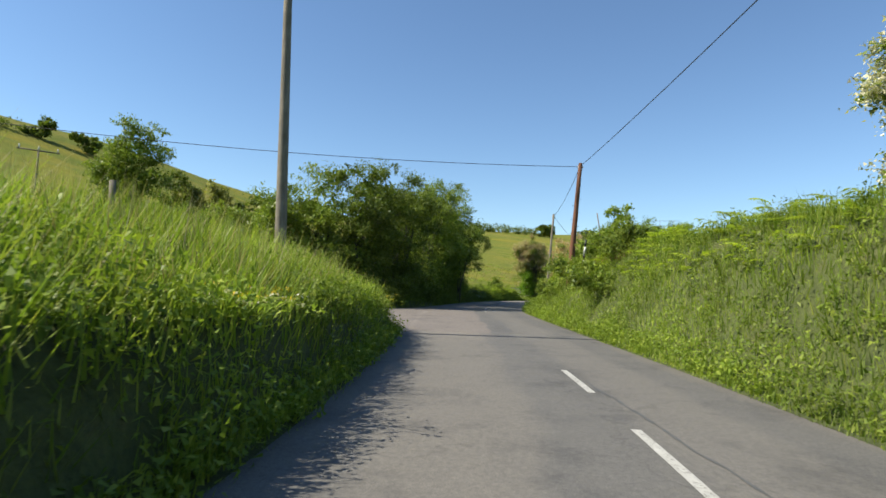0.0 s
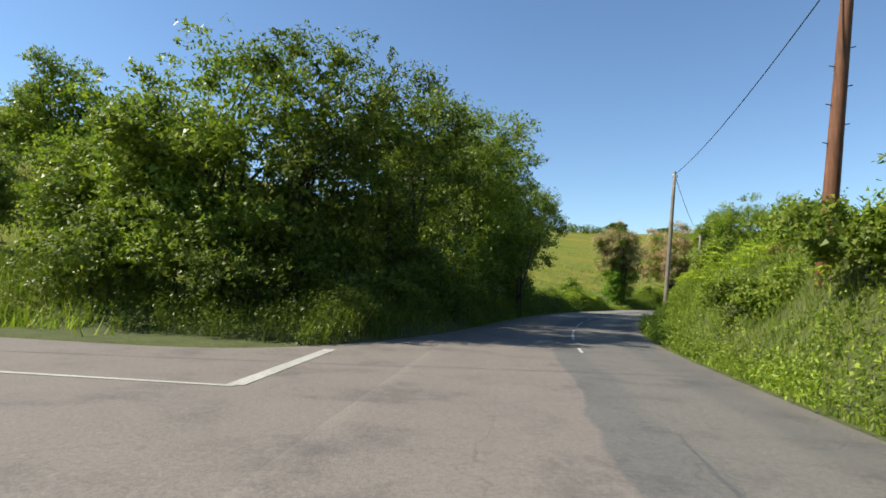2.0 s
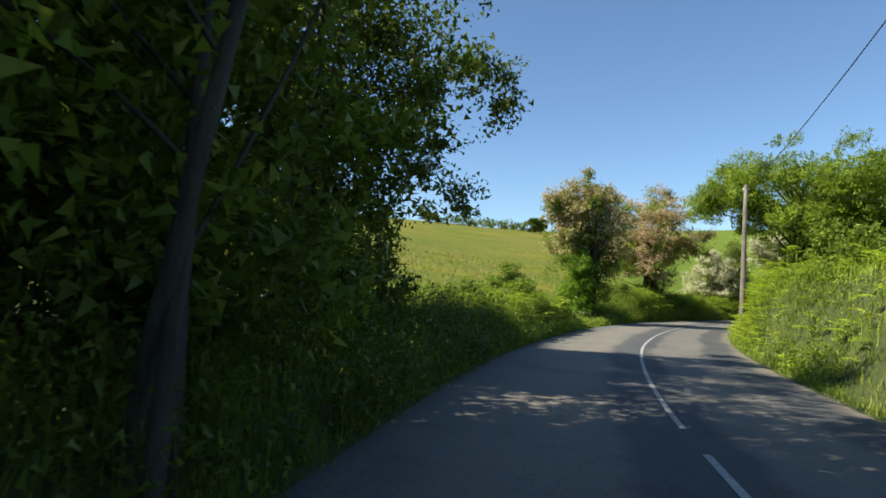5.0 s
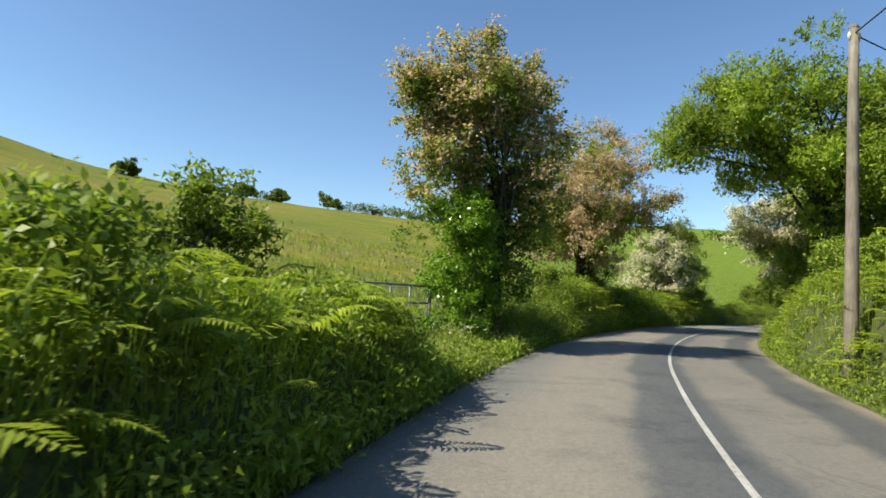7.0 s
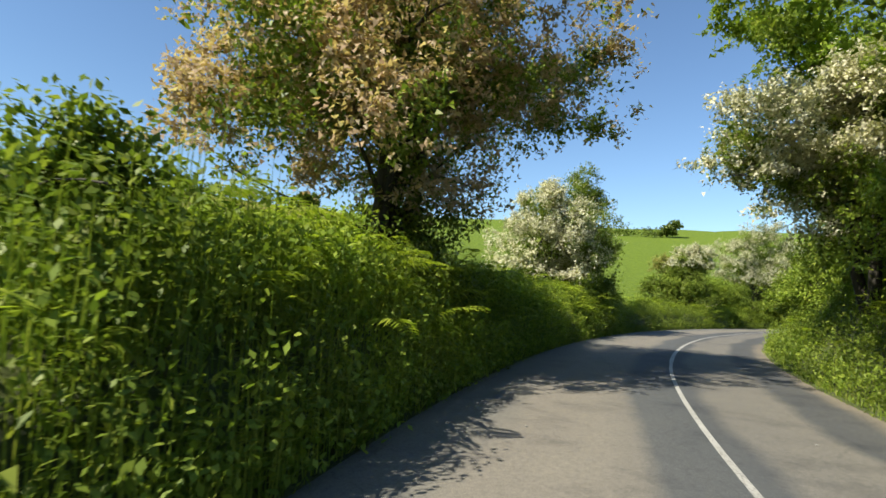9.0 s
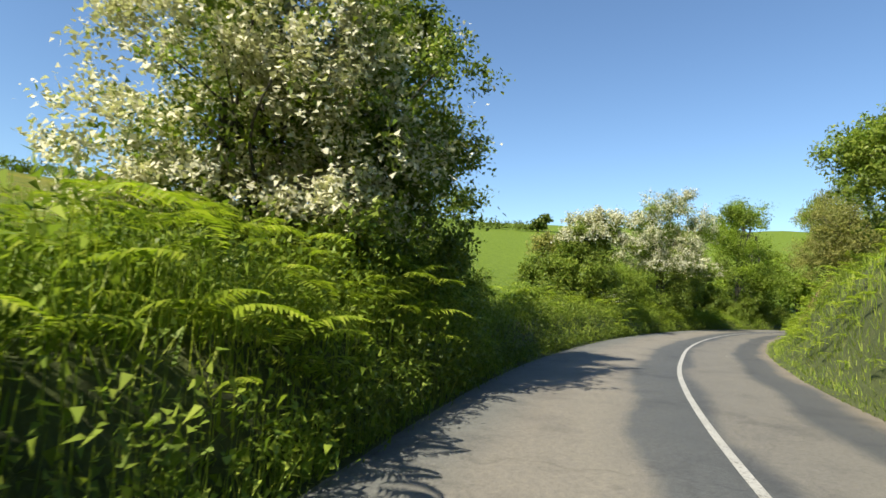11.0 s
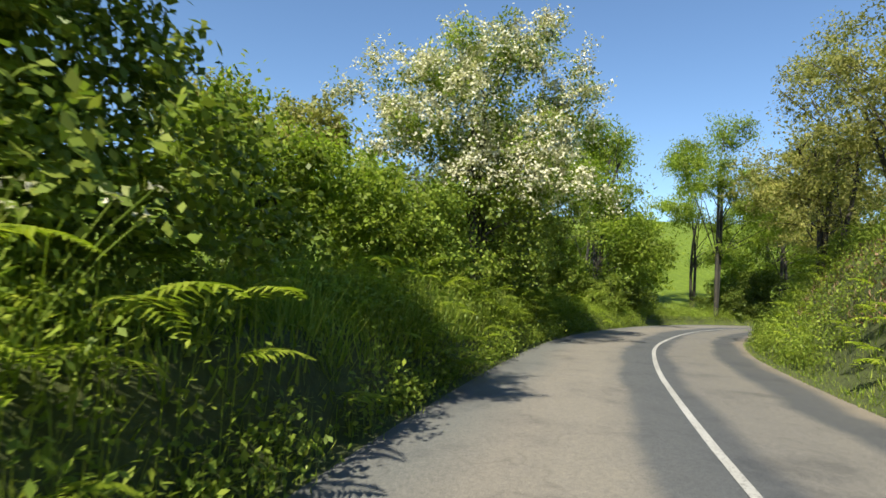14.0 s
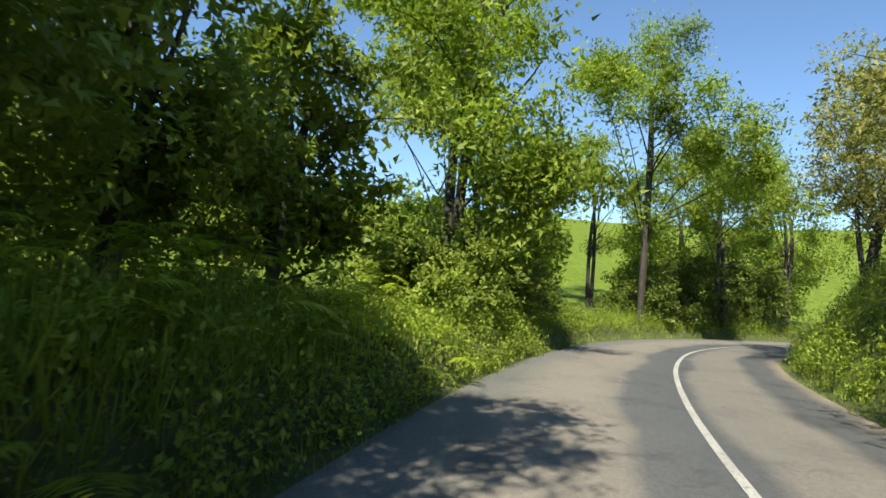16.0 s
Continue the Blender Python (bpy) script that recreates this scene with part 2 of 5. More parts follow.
m_white = foliage("may_blossom", (0.437, 0.428, 0.305), (0.559, 0.534, 0.402), (0.699, 0.673, 0.559), 0.25, 0.6, 0.15)
m_brown = foliage("faded_blossom", (0.370, 0.260, 0.176), (0.479, 0.353, 0.248), (0.588, 0.475, 0.361), 0.45, 0.6, 0.15)
m_yellow = foliage("yellow_petals", (0.480, 0.336, 0.016), (0.560, 0.416, 0.024), (0.624, 0.496, 0.048), 0.25, 0.5, 0.1)
m_bark = bark("grey_bark", (0.023, 0.020, 0.016), (0.069, 0.061, 0.048))
m_pole = bark("weathered_pole", (0.112, 0.096, 0.076), (0.218, 0.191, 0.158))
m_red = bark("tarred_pole", (0.086, 0.034, 0.017), (0.178, 0.076, 0.040))
m_wire = plain("cable_black", (0.020, 0.020, 0.023), 0.5)
m_steel = plain("galvanised_steel", (0.198, 0.205, 0.191), 0.6, 0.3)
m_wpost = plain("white_post_paint", (0.600, 0.592, 0.560), 0.5)
m_bpost = plain("black_post_paint", (0.020, 0.020, 0.020), 0.5)
m_iron = plain("dark_iron", (0.040, 0.036, 0.033), 0.5, 0.5)
m_glass = plain("white_porcelain", (0.560, 0.544, 0.496), 0.25)

# ---- the road's line ----
LINE = [(m.translation.x, m.translation.y) for t, m in PATH]
LINE = [(LINE[0][0] - 0.075 * k, LINE[0][1] - k) for k in (260, 130, 60, 25, 10)] + LINE + \
    [(69.3, 109.1), (74.2, 109.8), (79.2, 110.15), (84.2, 110.0), (89.0, 109.1), (93.6, 107.4), (98.0, 104.9), (104.5, 99.3), (110.5, 91), (117, 76), (124, 40), (126, -60)]


def smooth_line(pts, step):
    p = np.array(pts, float)
    out = []
    for i in range(len(p) - 1):
        a, b, c, d = p[max(i - 1, 0)], p[i], p[i + 1], p[min(i + 2, len(p) - 1)]
        la, lb, lc = np.linalg.norm(b - a) or 1, np.linalg.norm(c - b), np.linalg.norm(d - c) or 1
        m0 = ((c - b) / lb * la + (b - a) / la * lb) / (la + lb) * lb if i else c - b
        m1 = ((d - c) / lc * lb + (c - b) / lb * lc) / (lb + lc) * lb if i < len(p) - 2 else c - b
        for u in np.arange(0, 1, 0.04):
            out.append((2 * u**3 - 3 * u**2 + 1) * b + (u**3 - 2 * u**2 + u) * m0 + (-2 * u**3 + 3 * u**2) * c + (u**3 - u**2) * m1)
    out.append(p[-1])
    out = np.array(out)
    s = np.concatenate([[0], np.cumsum(np.hypot(*np.diff(out, axis=0).T))])
    n = np.arange(0, s[-1], step)
    return np.stack([np.interp(n, s, out[:, 0]), np.interp(n, s, out[:, 1])], 1)


BASE = smooth_line(LINE, 1.0)
S0 = int(np.argmin(np.hypot(BASE[:, 0] - LINE[5][0], BASE[:, 1] - LINE[5][1])))
TAN = np.gradient(BASE, axis=0)
TAN /= np.linalg.norm(TAN, axis=1)[:, None]


def at_road(s, lat):
    """x, y at s metres along the line from its start and lat metres to the right of it."""
    s, lat = np.asarray(s, float) + S0, np.asarray(lat, float)
    k = np.arange(len(BASE))
    x, y = np.interp(s, k, BASE[:, 0]), np.interp(s, k, BASE[:, 1])
    tx, ty = np.interp(s, k, TAN[:, 0]), np.interp(s, k, TAN[:, 1])
    return x + ty * lat, y - tx * lat


def on_road(x, y):
    """The inverse: s and lat of points."""
    x, y = np.asarray(x, float).ravel(), np.asarray(y, float).ravel()
    s, l = np.empty(len(x)), np.empty(len(x))
    coarse, near_by = BASE[::8], np.arange(-8, 9)
    for i in range(0, len(x), 20000):
        xx, yy = x[i:i + 20000, None], y[i:i + 20000, None]
        j = np.argmin((xx - coarse[:, 0]) ** 2 + (yy - coarse[:, 1]) ** 2, 1) * 8
        w = np.clip(j[:, None] + near_by, 0, len(BASE) - 1)
        j = w[np.arange(len(w)), np.argmin((xx - BASE[w, 0]) ** 2 + (yy - BASE[w, 1]) ** 2, 1)]
        dx, dy = xx[:, 0] - BASE[j, 0], yy[:, 0] - BASE[j, 1]
        s[i:i + 20000] = j - S0 + np.clip(dx * TAN[j, 0] + dy * TAN[j, 1], -0.6, 0.6)
        l[i:i + 20000] = dx * TAN[j, 1] - dy * TAN[j, 0]
    return s, l


def wave(x, y, size, seed=0.0):
    """Cheap smooth noise, -1 to 1."""
    x, y = x / size, y / size
    return (np.sin(1.3 * x + 2.1 * y + seed) + np.sin(2.7 * x - 1.6 * y + 1.7 * seed) * 0.7 + np.sin(-3.9 * x + 4.3 * y + 2.3 * seed) * 0.5 + np.sin(6.1 * x + 5.3 * y + seed) * 0.35) / 2.55


def ease(u):
    u = np.clip(u, 0, 1)
    return u * u * (3 - 2 * u)


LEFT, RIGHT = -1.70, 3.80
HL_S = (-60, 0, 11, 14.0, 17.0, 18.4, 28.4, 30, 40, 56, 58, 62, 66.3, 67.6, 72.4, 73.4, 76, 80, 92, 100, 104, 122, 135, 160, 400)
HL_Z = (1.7, 1.75, 1.8, 1.5, 0.6, 0.0, 0.0, 0.35, 0.5, 0.5, 0.75, 0.9, 0.85, 0.12, 0.12, 0.5, 0.7, 1.0, 1.05, 0.95, 0.85, 0.95, 0.9, 0.5, 0.5)
HR_S = (-60, 0, 22, 30, 40, 52, 57, 68, 80, 88, 95, 105, 122, 130, 146, 158, 400)
HR_Z = (3.0, 3.0, 2.95, 2.7, 2.4, 2.2, 2.1, 1.9, 1.9, 2.1, 2.4, 2.8, 2.9, 3.2, 3.1, 2.6, 2.0)


def mouth_edges(x):
    """The side road's two edges, flaring where it meets the main road."""
    fl = np.clip((x + 6.5) / 5.0, 0, 1.25)
    mid = 24.0 + 0.03 * (x + 3)
    return mid - 3.2 - 4.4 * fl**3, mid + 3.4 + 5.2 * fl**3


def in_mouth(x, y, edge=0.0):
    lo, hi = mouth_edges(x)
    return (x < 0.2) & (x > -46) & (y > lo - edge) & (y < hi + edge)


def ground_z(x, y):
    x, y = np.asarray(x, float), np.asarray(y, float)
    shape = x.shape
    x, y = x.ravel(), y.ravel()
    s, l = on_road(x, y)
    dl, dr = LEFT - 0.15 - l, l - RIGHT - 0.15
    hl, hr = np.interp(s, HL_S, HL_Z), np.interp(s, HR_S, HR_Z)
    wl = np.interp(s, (0, 12, 30, 57, 62, 100), (1.5, 1.5, 1.0, 0.6, 0.55, 0.6))
    mouth = ease((s - 18.0) / 1.5) * ease((29.2 - s) / 1.5)
    lo, hi = mouth_edges(x)
    clear = np.where((x < 0.2) & (x > -46), 1 - ease(np.maximum(lo - y, y - hi) / 0.9), 0.0)
    k = 0.158 + 0.05 * ease((-x - 30) / 120) + 0.05 * ease((-x - 75) / 90) + 0.02 * ease((x - 60) / 80)
    gateway = ease((s - 66.0) / 1.5) * ease((74.5 - s) / 1.5)
    far = np.maximum(0, dl - wl - 1.5 - 14 * mouth - 6 * gateway)
    rise = k * (np.minimum(far, 205) + 0.02 * np.maximum(far - 205, 0)) * (1 - np.exp(-far / 12))
    foot = np.interp(s, (12, 30), (0.52, 0.86))
    zl = hl * (foot * ease(dl / np.minimum(wl, 0.4)) + (1 - foot) * ease(dl / (wl * 2.4))) + rise + 0.10 * wave(x, y, 2.3) * ease(dl / 2) * (1 - mouth)
    wr = np.interp(s, (0, 50, 60, 78, 95, 130), (2.8, 2.4, 1.0, 1.1, 2.0, 2.4))
    zr = hr * ease(dr / wr) + 0.03 * np.maximum(0, np.minimum(dr - 4, 300)) + 0.14 * wave(x, y, 2.0, 1.0) * ease(dr / 1.5)
    zl = zl * (1 - clear) + clear * 0.05 * np.maximum(0, -x - 14)
    z = np.where(dl > 0, zl, np.where(dr > 0, zr, 0.0))
    return (z + 0.9 * wave(x, y, 45, 2.0) * ease((np.maximum(dl, dr) - 40) / 60)).reshape(shape)


def gz(x, y):
    return float(ground_z(np.array([x]), np.array([y]))[0])


# ---- building helpers ----
def mesh_of(name, verts, loops, starts, uv=None):
    me = bpy.data.meshes.new(name)
    verts = np.asarray(verts, np.float32)
    me.vertices.add(len(verts))
    me.vertices.foreach_set("co", verts.ravel())
    me.loops.add(len(loops))
    me.loops.foreach_set("vertex_index", np.asarray(loops, np.int32))
    me.polygons.add(len(starts))
    me.polygons.foreach_set("loop_start", np.asarray(starts, np.int32))
    if uv is not None:
        lay = me.uv_layers.new(name="UVMap")
        lay.data.foreach_set("uv", np.asarray(uv, np.float32)[np.asarray(loops)].ravel())
    me.update(calc_edges=True)
    return me


def quads(name, q):
    n = len(q)
    return mesh_of(name, q.reshape(-1, 3), np.arange(4 * n), np.arange(n) * 4)


def thing(name, data, mat, label, category, kind="", group=""):
    ob = new(name, data)
    if data is not None and mat is not None:
        data.materials.append(mat)
    return tagged(ob, label, category, group, kind)


def part(name, data, mat, parent, label=""):
    if isinstance(data, bmesh.types.BMesh):
        me = bpy.data.meshes.new(name)
        data.to_mesh(me)
        data.free()
        data = me
    if mat.name not in data.materials:
        data.materials.append(mat)
    ob = new(name, data)
    ob.parent = parent
    if label:
        ob["label"] = label
    return ob


def strip_grid(name, ss, lats, zf, ragged=0.0, uvf=None):
    """A sheet along the road: rows at ss, columns at lats."""
    S, L = np.meshgrid(ss, lats, indexing="ij")
    x, y = at_road(S, L)
    z = zf(x, y, S, L)
    n, m = S.shape
    i = np.arange(n * m).reshape(n, m)
    f = np.stack([i[:-1, :-1], i[:-1, 1:], i[1:, 1:], i[1:, :-1]], -1).reshape(-1)
    uv = None
    if uvf:
        uv = np.stack(uvf(S, L), -1).reshape(-1, 2)
    return mesh_of(name, np.stack([x, y, z], -1).reshape(-1, 3), f, np.arange(len(f) // 4) * 4, uv)


def unit(v):
    return v / np.maximum(np.linalg.norm(v, axis=-1, keepdims=True), 1e-9)


def leaf_tris(c, rng, length, width, lift=0.3, out=None):
    """Small pointed leaves at the places c, turned at random, a little upwards and outwards."""
    n = len(c)
    a = rng.normal(size=(n, 3))
    if out is not None:
        a += out * 0.8
    a[:, 2] -= 0.25
    a = unit(a)
    nrm = rng.normal(size=(n, 3)) * 0.55
    nrm[:, 2] += lift * 3
    if out is not None:
        nrm += out * 0.9
    b = unit(np.cross(a, nrm))
    k = rng.uniform(0.65, 1.35, (n, 1))
    L, W = a * length * k * 0.5, b * width * k * 0.5
    back = c - L * rng.uniform(0.75, 1.0, (n, 1))
    return np.stack([back + W * rng.uniform(0.7, 1.1, (n, 1)), c + L * 1.1, back - W * rng.uniform(0.7, 1.1, (n, 1))], 1)


def leaf_kites(c, rng, length, width, lift=0.3, out=None):
    """The same with a stalk end, two shoulders and a tip, a little folded, for leaves close to the road."""
    t = leaf_tris(c, rng, length, width, lift, out)
    stalk = (t[:, 0] + t[:, 2]) / 2
    tip = t[:, 1]
    side = (t[:, 0] - t[:, 2]) * 0.55
    mid = stalk + (tip - stalk) * 0.42
    fold = unit(np.cross(side, tip - stalk)) * (width * 0.12)
    return np.stack([stalk - (tip - stalk) * 0.08, mid + side + fold, tip, mid - side + fold], 1)


def off_road(p, low=3.4):
    """Which places keep clear of the space above the carriageway."""
    s, l = on_road(p[:, 0], p[:, 1])
    return ~((l > LEFT + 0.25) & (l < RIGHT - 0.25) & (p[:, 2] < low))


def tris(name, q):
    n = len(q)
    return mesh_of(name, q.reshape(-1, 3), np.arange(3 * n), np.arange(n) * 3)


def tube(pts, radii, sides=6):
    pts, radii = np.asarray(pts, float), np.asarray(radii, float)
    t = unit(np.gradient(pts, axis=0))
    ref = np.where(np.abs(t[:, 2:3]) > 0.9, np.array([[1.0, 0, 0]]), np.array([[0, 0, 1.0]]))
    u = unit(np.cross(t, ref))
    v = np.cross(t, u)
    ang = np.arange(sides) / sides * 2 * math.pi
    ring = pts[:, None] + radii[:, None, None] * (np.cos(ang)[None, :, None] * u[:, None] + np.sin(ang)[None, :, None] * v[:, None])
    n = len(pts)
    i = np.arange(n * sides).reshape(n, sides)
    f = np.stack([i[:-1], np.roll(i[:-1], -1, 1), np.roll(i[1:], -1, 1), i[1:]], -1).reshape(-1, 4)
    return ring.reshape(-1, 3), f


def tubes_mesh(name, list_of):
    V, F, o = [], [], 0
    for v, f in list_of:
        V.append(v)
        F.append(f + o)
        o += len(v)
    V, F = np.concatenate(V), np.concatenate(F)
    me = mesh_of(name, V, F.ravel(), np.arange(len(F)) * 4)
    me.polygons.foreach_set("use_smooth", np.ones(len(F), bool))
    return me


def solid_rod(pts, radii, sides=12):
    """A closed rod as a bmesh."""
    v, f = tube(pts, radii, sides)
    bm = bmesh.new()
    vs = [bm.verts.new(p) for p in v]
    for q in f:
        bm.faces.new([vs[k] for k in q]).smooth = True
    bm.faces.new(vs[:sides][::-1])
    bm.faces.new(vs[-sides:])
    bmesh.ops.recalc_face_normals(bm, faces=bm.faces)
    return bm


def block(cx, cy, cz, sx, sy, sz, bev=0.01):
    bm = bmesh.new()
    bmesh.ops.create_cube(bm, size=1, matrix=Matrix.Translation((cx, cy, cz)) @ Matrix.Diagonal((sx, sy, sz, 1)))
    if bev:
        bmesh.ops.bevel(bm, geom=bm.edges[:], offset=bev, segments=2, affect="EDGES")
    return bm


# ---- ground, road, verges ----
def axis(lo, hi, step, far, grow=1.22):
    a = list(np.arange(lo, hi + step / 2, step))
    d = step
    while a[-1] < far:
        d *= grow
        a.append(a[-1] + d)
    d = step
    while a[0] > -far:
        d *= grow
        a.insert(0, a[0] - d)
    return np.array(a)


gx, gy = axis(-50, 150, 1.6, 2600), axis(-30, 190, 1.6, 2600)
GX, GY = np.meshgrid(gx, gy, indexing="ij")
GZ = ground_z(GX, GY)
gs, gl = on_road(GX, GY)
near = ((gl > LEFT - 7.5) & (gl < RIGHT + 7.5)).reshape(GX.shape)
GZ = np.where(near, np.minimum(GZ - 0.4, GZ * 0.5 - 0.3), GZ)
GZ = np.where(in_mouth(GX, GY, 2.0), np.minimum(GZ, 0.05 * np.maximum(0, -GX - 14)) - 0.15, GZ)
gi = np.arange(GX.size).reshape(GX.shape)
gf = np.stack([gi[:-1, :-1], gi[1:, :-1], gi[1:, 1:], gi[:-1, 1:]], -1).reshape(-1)
ground = thing("ground", mesh_of("ground", np.stack([GX, GY, GZ], -1).reshape(-1, 3), gf, np.arange(len(gf) // 4) * 4), m_field,
               "hilly green pasture with drifts of yellow buttercups", "ground", "structure")

road_s = np.arange(-60, 230, 0.5)
road_l = np.concatenate([[LEFT - 0.05, LEFT + 0.1], np.arange(-1.4, 3.5, 0.5), [3.6, RIGHT + 0.12]])


def road_z(x, y, S, L):
    edge = np.where((L < LEFT + 0.02) | (L > RIGHT), -0.05, 0.0)
    return 0.012 - 0.0035 * (L - 1.1) ** 2 * 0.3 + edge


road = thing("road", strip_grid("road", road_s, road_l, road_z, uvf=lambda S, L: ((L + 1.8) / 6.0 + 0.02 * wave(S, L, 3.0), S)), m_road,
             "narrow country road of worn grey asphalt with tan wheel tracks", "road", "structure")

# the side road's mouth
xs = np.concatenate([np.arange(-45, -6, 1.0), np.arange(-6, 0.5, 0.3)])
rows_v, n_c = [], 13
for x in xs:
    lo, hi = mouth_edges(x)
    for k in range(n_c):
        rows_v.append((x, lo + (hi - lo) * k / (n_c - 1), -0.003 + (0.05 * max(0, -x - 14))))
ri = np.arange(len(rows_v)).reshape(len(xs), n_c)
rf = np.stack([ri[:-1, :-1], ri[1:, :-1], ri[1:, 1:], ri[:-1, 1:]], -1).reshape(-1)
side_uv = np.stack([np.full(len(rows_v), 0.3), np.full(len(rows_v), 100.0)], -1)
side_road = thing("side_road", mesh_of("side_road", rows_v, rf, np.arange(len(rf) // 4) * 4, side_uv), m_side,
                  "side road of reddish worn asphalt joining the main road", "road", "structure")

vs_ = np.arange(-60, 215, 0.6)
ll = LEFT + 0.12 - np.concatenate([[0, 0.12, 0.3, 0.5, 0.75, 1.0, 1.3], np.arange(1.7, 9.2, 0.5)])
lr = RIGHT - 0.06 + np.concatenate([[0, 0.15, 0.35, 0.6], np.arange(0.9, 9.2, 0.45)])


def verge_z(x, y, S, L):
    inner = np.where((L > LEFT - 0.1) & (L < RIGHT + 0.2), -0.035, 0.0)
    inner = np.where(in_mouth(x, y, 0.1), -0.12, inner)
    return ground_z(x, y) + 0.02 + inner + 0.04 * wave(x, y, 0.5, 3.0) * (inner == 0)


thing("verge_left", strip_grid("verge_left", vs_, ll[::-1], verge_z), m_soil, "earthy roadside bank under tall grass and bracken", "verge", "structure")
thing("verge_right", strip_grid("verge_right", vs_, lr, verge_z), m_soil, "sloping earth bank under grass beside the road", "verge", "structure")


# ---- road markings ----
def marking(s0, s1, lat, wide, label):
    n = max(3, int((s1 - s0) / 0.5) + 1)
    me = strip_grid("road_marking", np.linspace(s0, s1, n), np.array([lat - wide / 2, lat + wide / 2]), lambda x, y, S, L: np.full(x.shape, 0.018))
    return thing("road_marking", me, m_paint, label, "road marking", "structure", "centre line of the road")


CL_S = (-60, 12, 30, 38, 50, 60, 70, 78, 90, 105, 112, 122, 130, 136, 142, 200)
CL_L = (1.48, 1.50, 1.50, 1.46, 1.19, 1.17, 1.30, 1.30, 1.26, 1.37, 1.38, 1.26, 1.18, 1.23, 1.34, 1.35)


def centre_line(s0, s1, wide=0.10):
    n = max(3, int((s1 - s0) / 0.6) + 1)
    ss = np.linspace(s0, s1, n)
    mid = np.interp(ss, CL_S, CL_L)
    V = []
    for e in (-wide / 2, wide / 2):
        x, y = at_road(ss, mid + e)
        V.append(np.stack([x, y, np.full(n, 0.018)], -1))
    V = np.stack(V, 1).reshape(-1, 3)
    i = np.arange(2 * n).reshape(n, 2)
    f = np.stack([i[:-1, 0], i[:-1, 1], i[1:, 1], i[1:, 0]], -1).reshape(-1)
    return thing("road_marking", mesh_of("road_marking", V, f, np.arange(n - 1) * 4), m_paint, "worn white centre line painted on the asphalt", "road marking", "structure", "centre line of the road")


for s0, s1 in ((-8.0, -6.0), (-4.2, -2.2), (-0.4, 1.6), (3.4, 5.4), (7.3, 9.3), (30.2, 31.3), (33.5, 38.0), (40, 44), (46, 48.2)):
    centre_line(s0, s1, 0.10 if s0 < 20 else 0.075)
centre_line(49.2, 92, 0.066)
centre_line(92, 175, 0.092)


def bar_marking(a, b, wide, label):
    a, b = Vector((*a, 0.003)), Vector((*b, 0.003))
    d = (b - a).normalized()
    p = Vector((-d.y, d.x, 0)) * wide / 2
    me = bpy.data.meshes.new("stop_line")
    me.from_pydata([a - p, b - p, b + p, a + p], [], [(0, 1, 2, 3)])
    return thing("stop_line", me, m_paint, label, "road marking", "structure")


bar_marking((-2.62, 24.3), (-2.72, 28.4), 0.22, "thick white stop line across the side road's mouth")
bar_marking((-2.6, 24.25), (-11.5, 23.8), 0.10, "thin white centre line of the side road")

# tar seams and grit on the old seal
m_tar = plain("tar_seam", (0.085, 0.087, 0.088), 0.75)
m_grit = plain("pale_grit", (0.26, 0.25, 0.23), 0.8)


def tar_seam(pts, wide, seed):
    """A narrow, wandering band of old tar."""
    rng = np.random.default_rng(seed)
    P = smooth_line(pts, 0.12)
    P = P + np.stack([wave(P[:, 1], P[:, 0], 0.6, seed), wave(P[:, 0], P[:, 1], 0.5, seed + 2)], 1) * 0.035
    t = unit(np.gradient(P, axis=0))
    n = len(P)
    w = (wide * rng.uniform(0.35, 1.1, n) * np.minimum(1, np.minimum(np.arange(n), np.arange(n)[::-1]) / 4 + 0.15))[:, None]
    side = np.stack([-t[:, 1], t[:, 0]], 1) * w / 2
    V = np.stack([np.column_stack([P - side, np.full(n, 0.0165)]), np.column_stack([P + side, np.full(n, 0.0165)])], 1).reshape(-1, 3)
    i = np.arange(2 * n).reshape(n, 2)
    f = np.stack([i[:-1, 0], i[:-1, 1], i[1:, 1], i[1:, 0]], -1).reshape(-1)
    return thing("tar_seam", mesh_of("tar_seam", V, f, np.arange(n - 1) * 4), m_tar, "dark wandering tar seam in the worn asphalt", "road seam", "structure")


for i, pts in enumerate((((2.25, 23.4), (2.12, 20.6), (2.06, 18.9), (2.16, 17.4)), ((2.12, 8.6), (2.18, 5.4), (2.22, 3.6)), ((1.90, 26.6), (2.08, 26.4), (2.30, 26.4)))):
    tar_seam(pts, 0.045, 620 + i)


def stone(x, y, r, seed):
    """A chip of stone lying on the road."""
    bm = bmesh.new()
    bmesh.ops.create_icosphere(bm, subdivisions=1, radius=r)
    rng = np.random.default_rng(seed)
    for v in bm.verts:
        v.co *= rng.uniform(0.7, 1.2)
        v.co.z *= 0.55
    me = bpy.data.meshes.new("stone")
    bm.to_mesh(me)
    bm.free()
    ob = thing("stone", me, m_grit, "pale chip of stone lying on the asphalt", "stone", group="chips on the road")
    ob.location = (x, y, 0.012 + r * 0.35)


for i, (s_, l_, r) in enumerate(((80.5, 0.55, 0.022), (81.2, 0.75, 0.018), (84.0, 2.3, 0.02), (83.2, -0.5, 0.016), (113.5, 2.5, 0.025), (121.0, -0.6, 0.014), (129.5, -0.3, 0.016), (60.5, 0.4, 0.016), (148.0, 0.4, 0.018))):
    x_, y_ = at_road(s_, l_)
    stone(float(x_), float(y_), r, 700 + i)

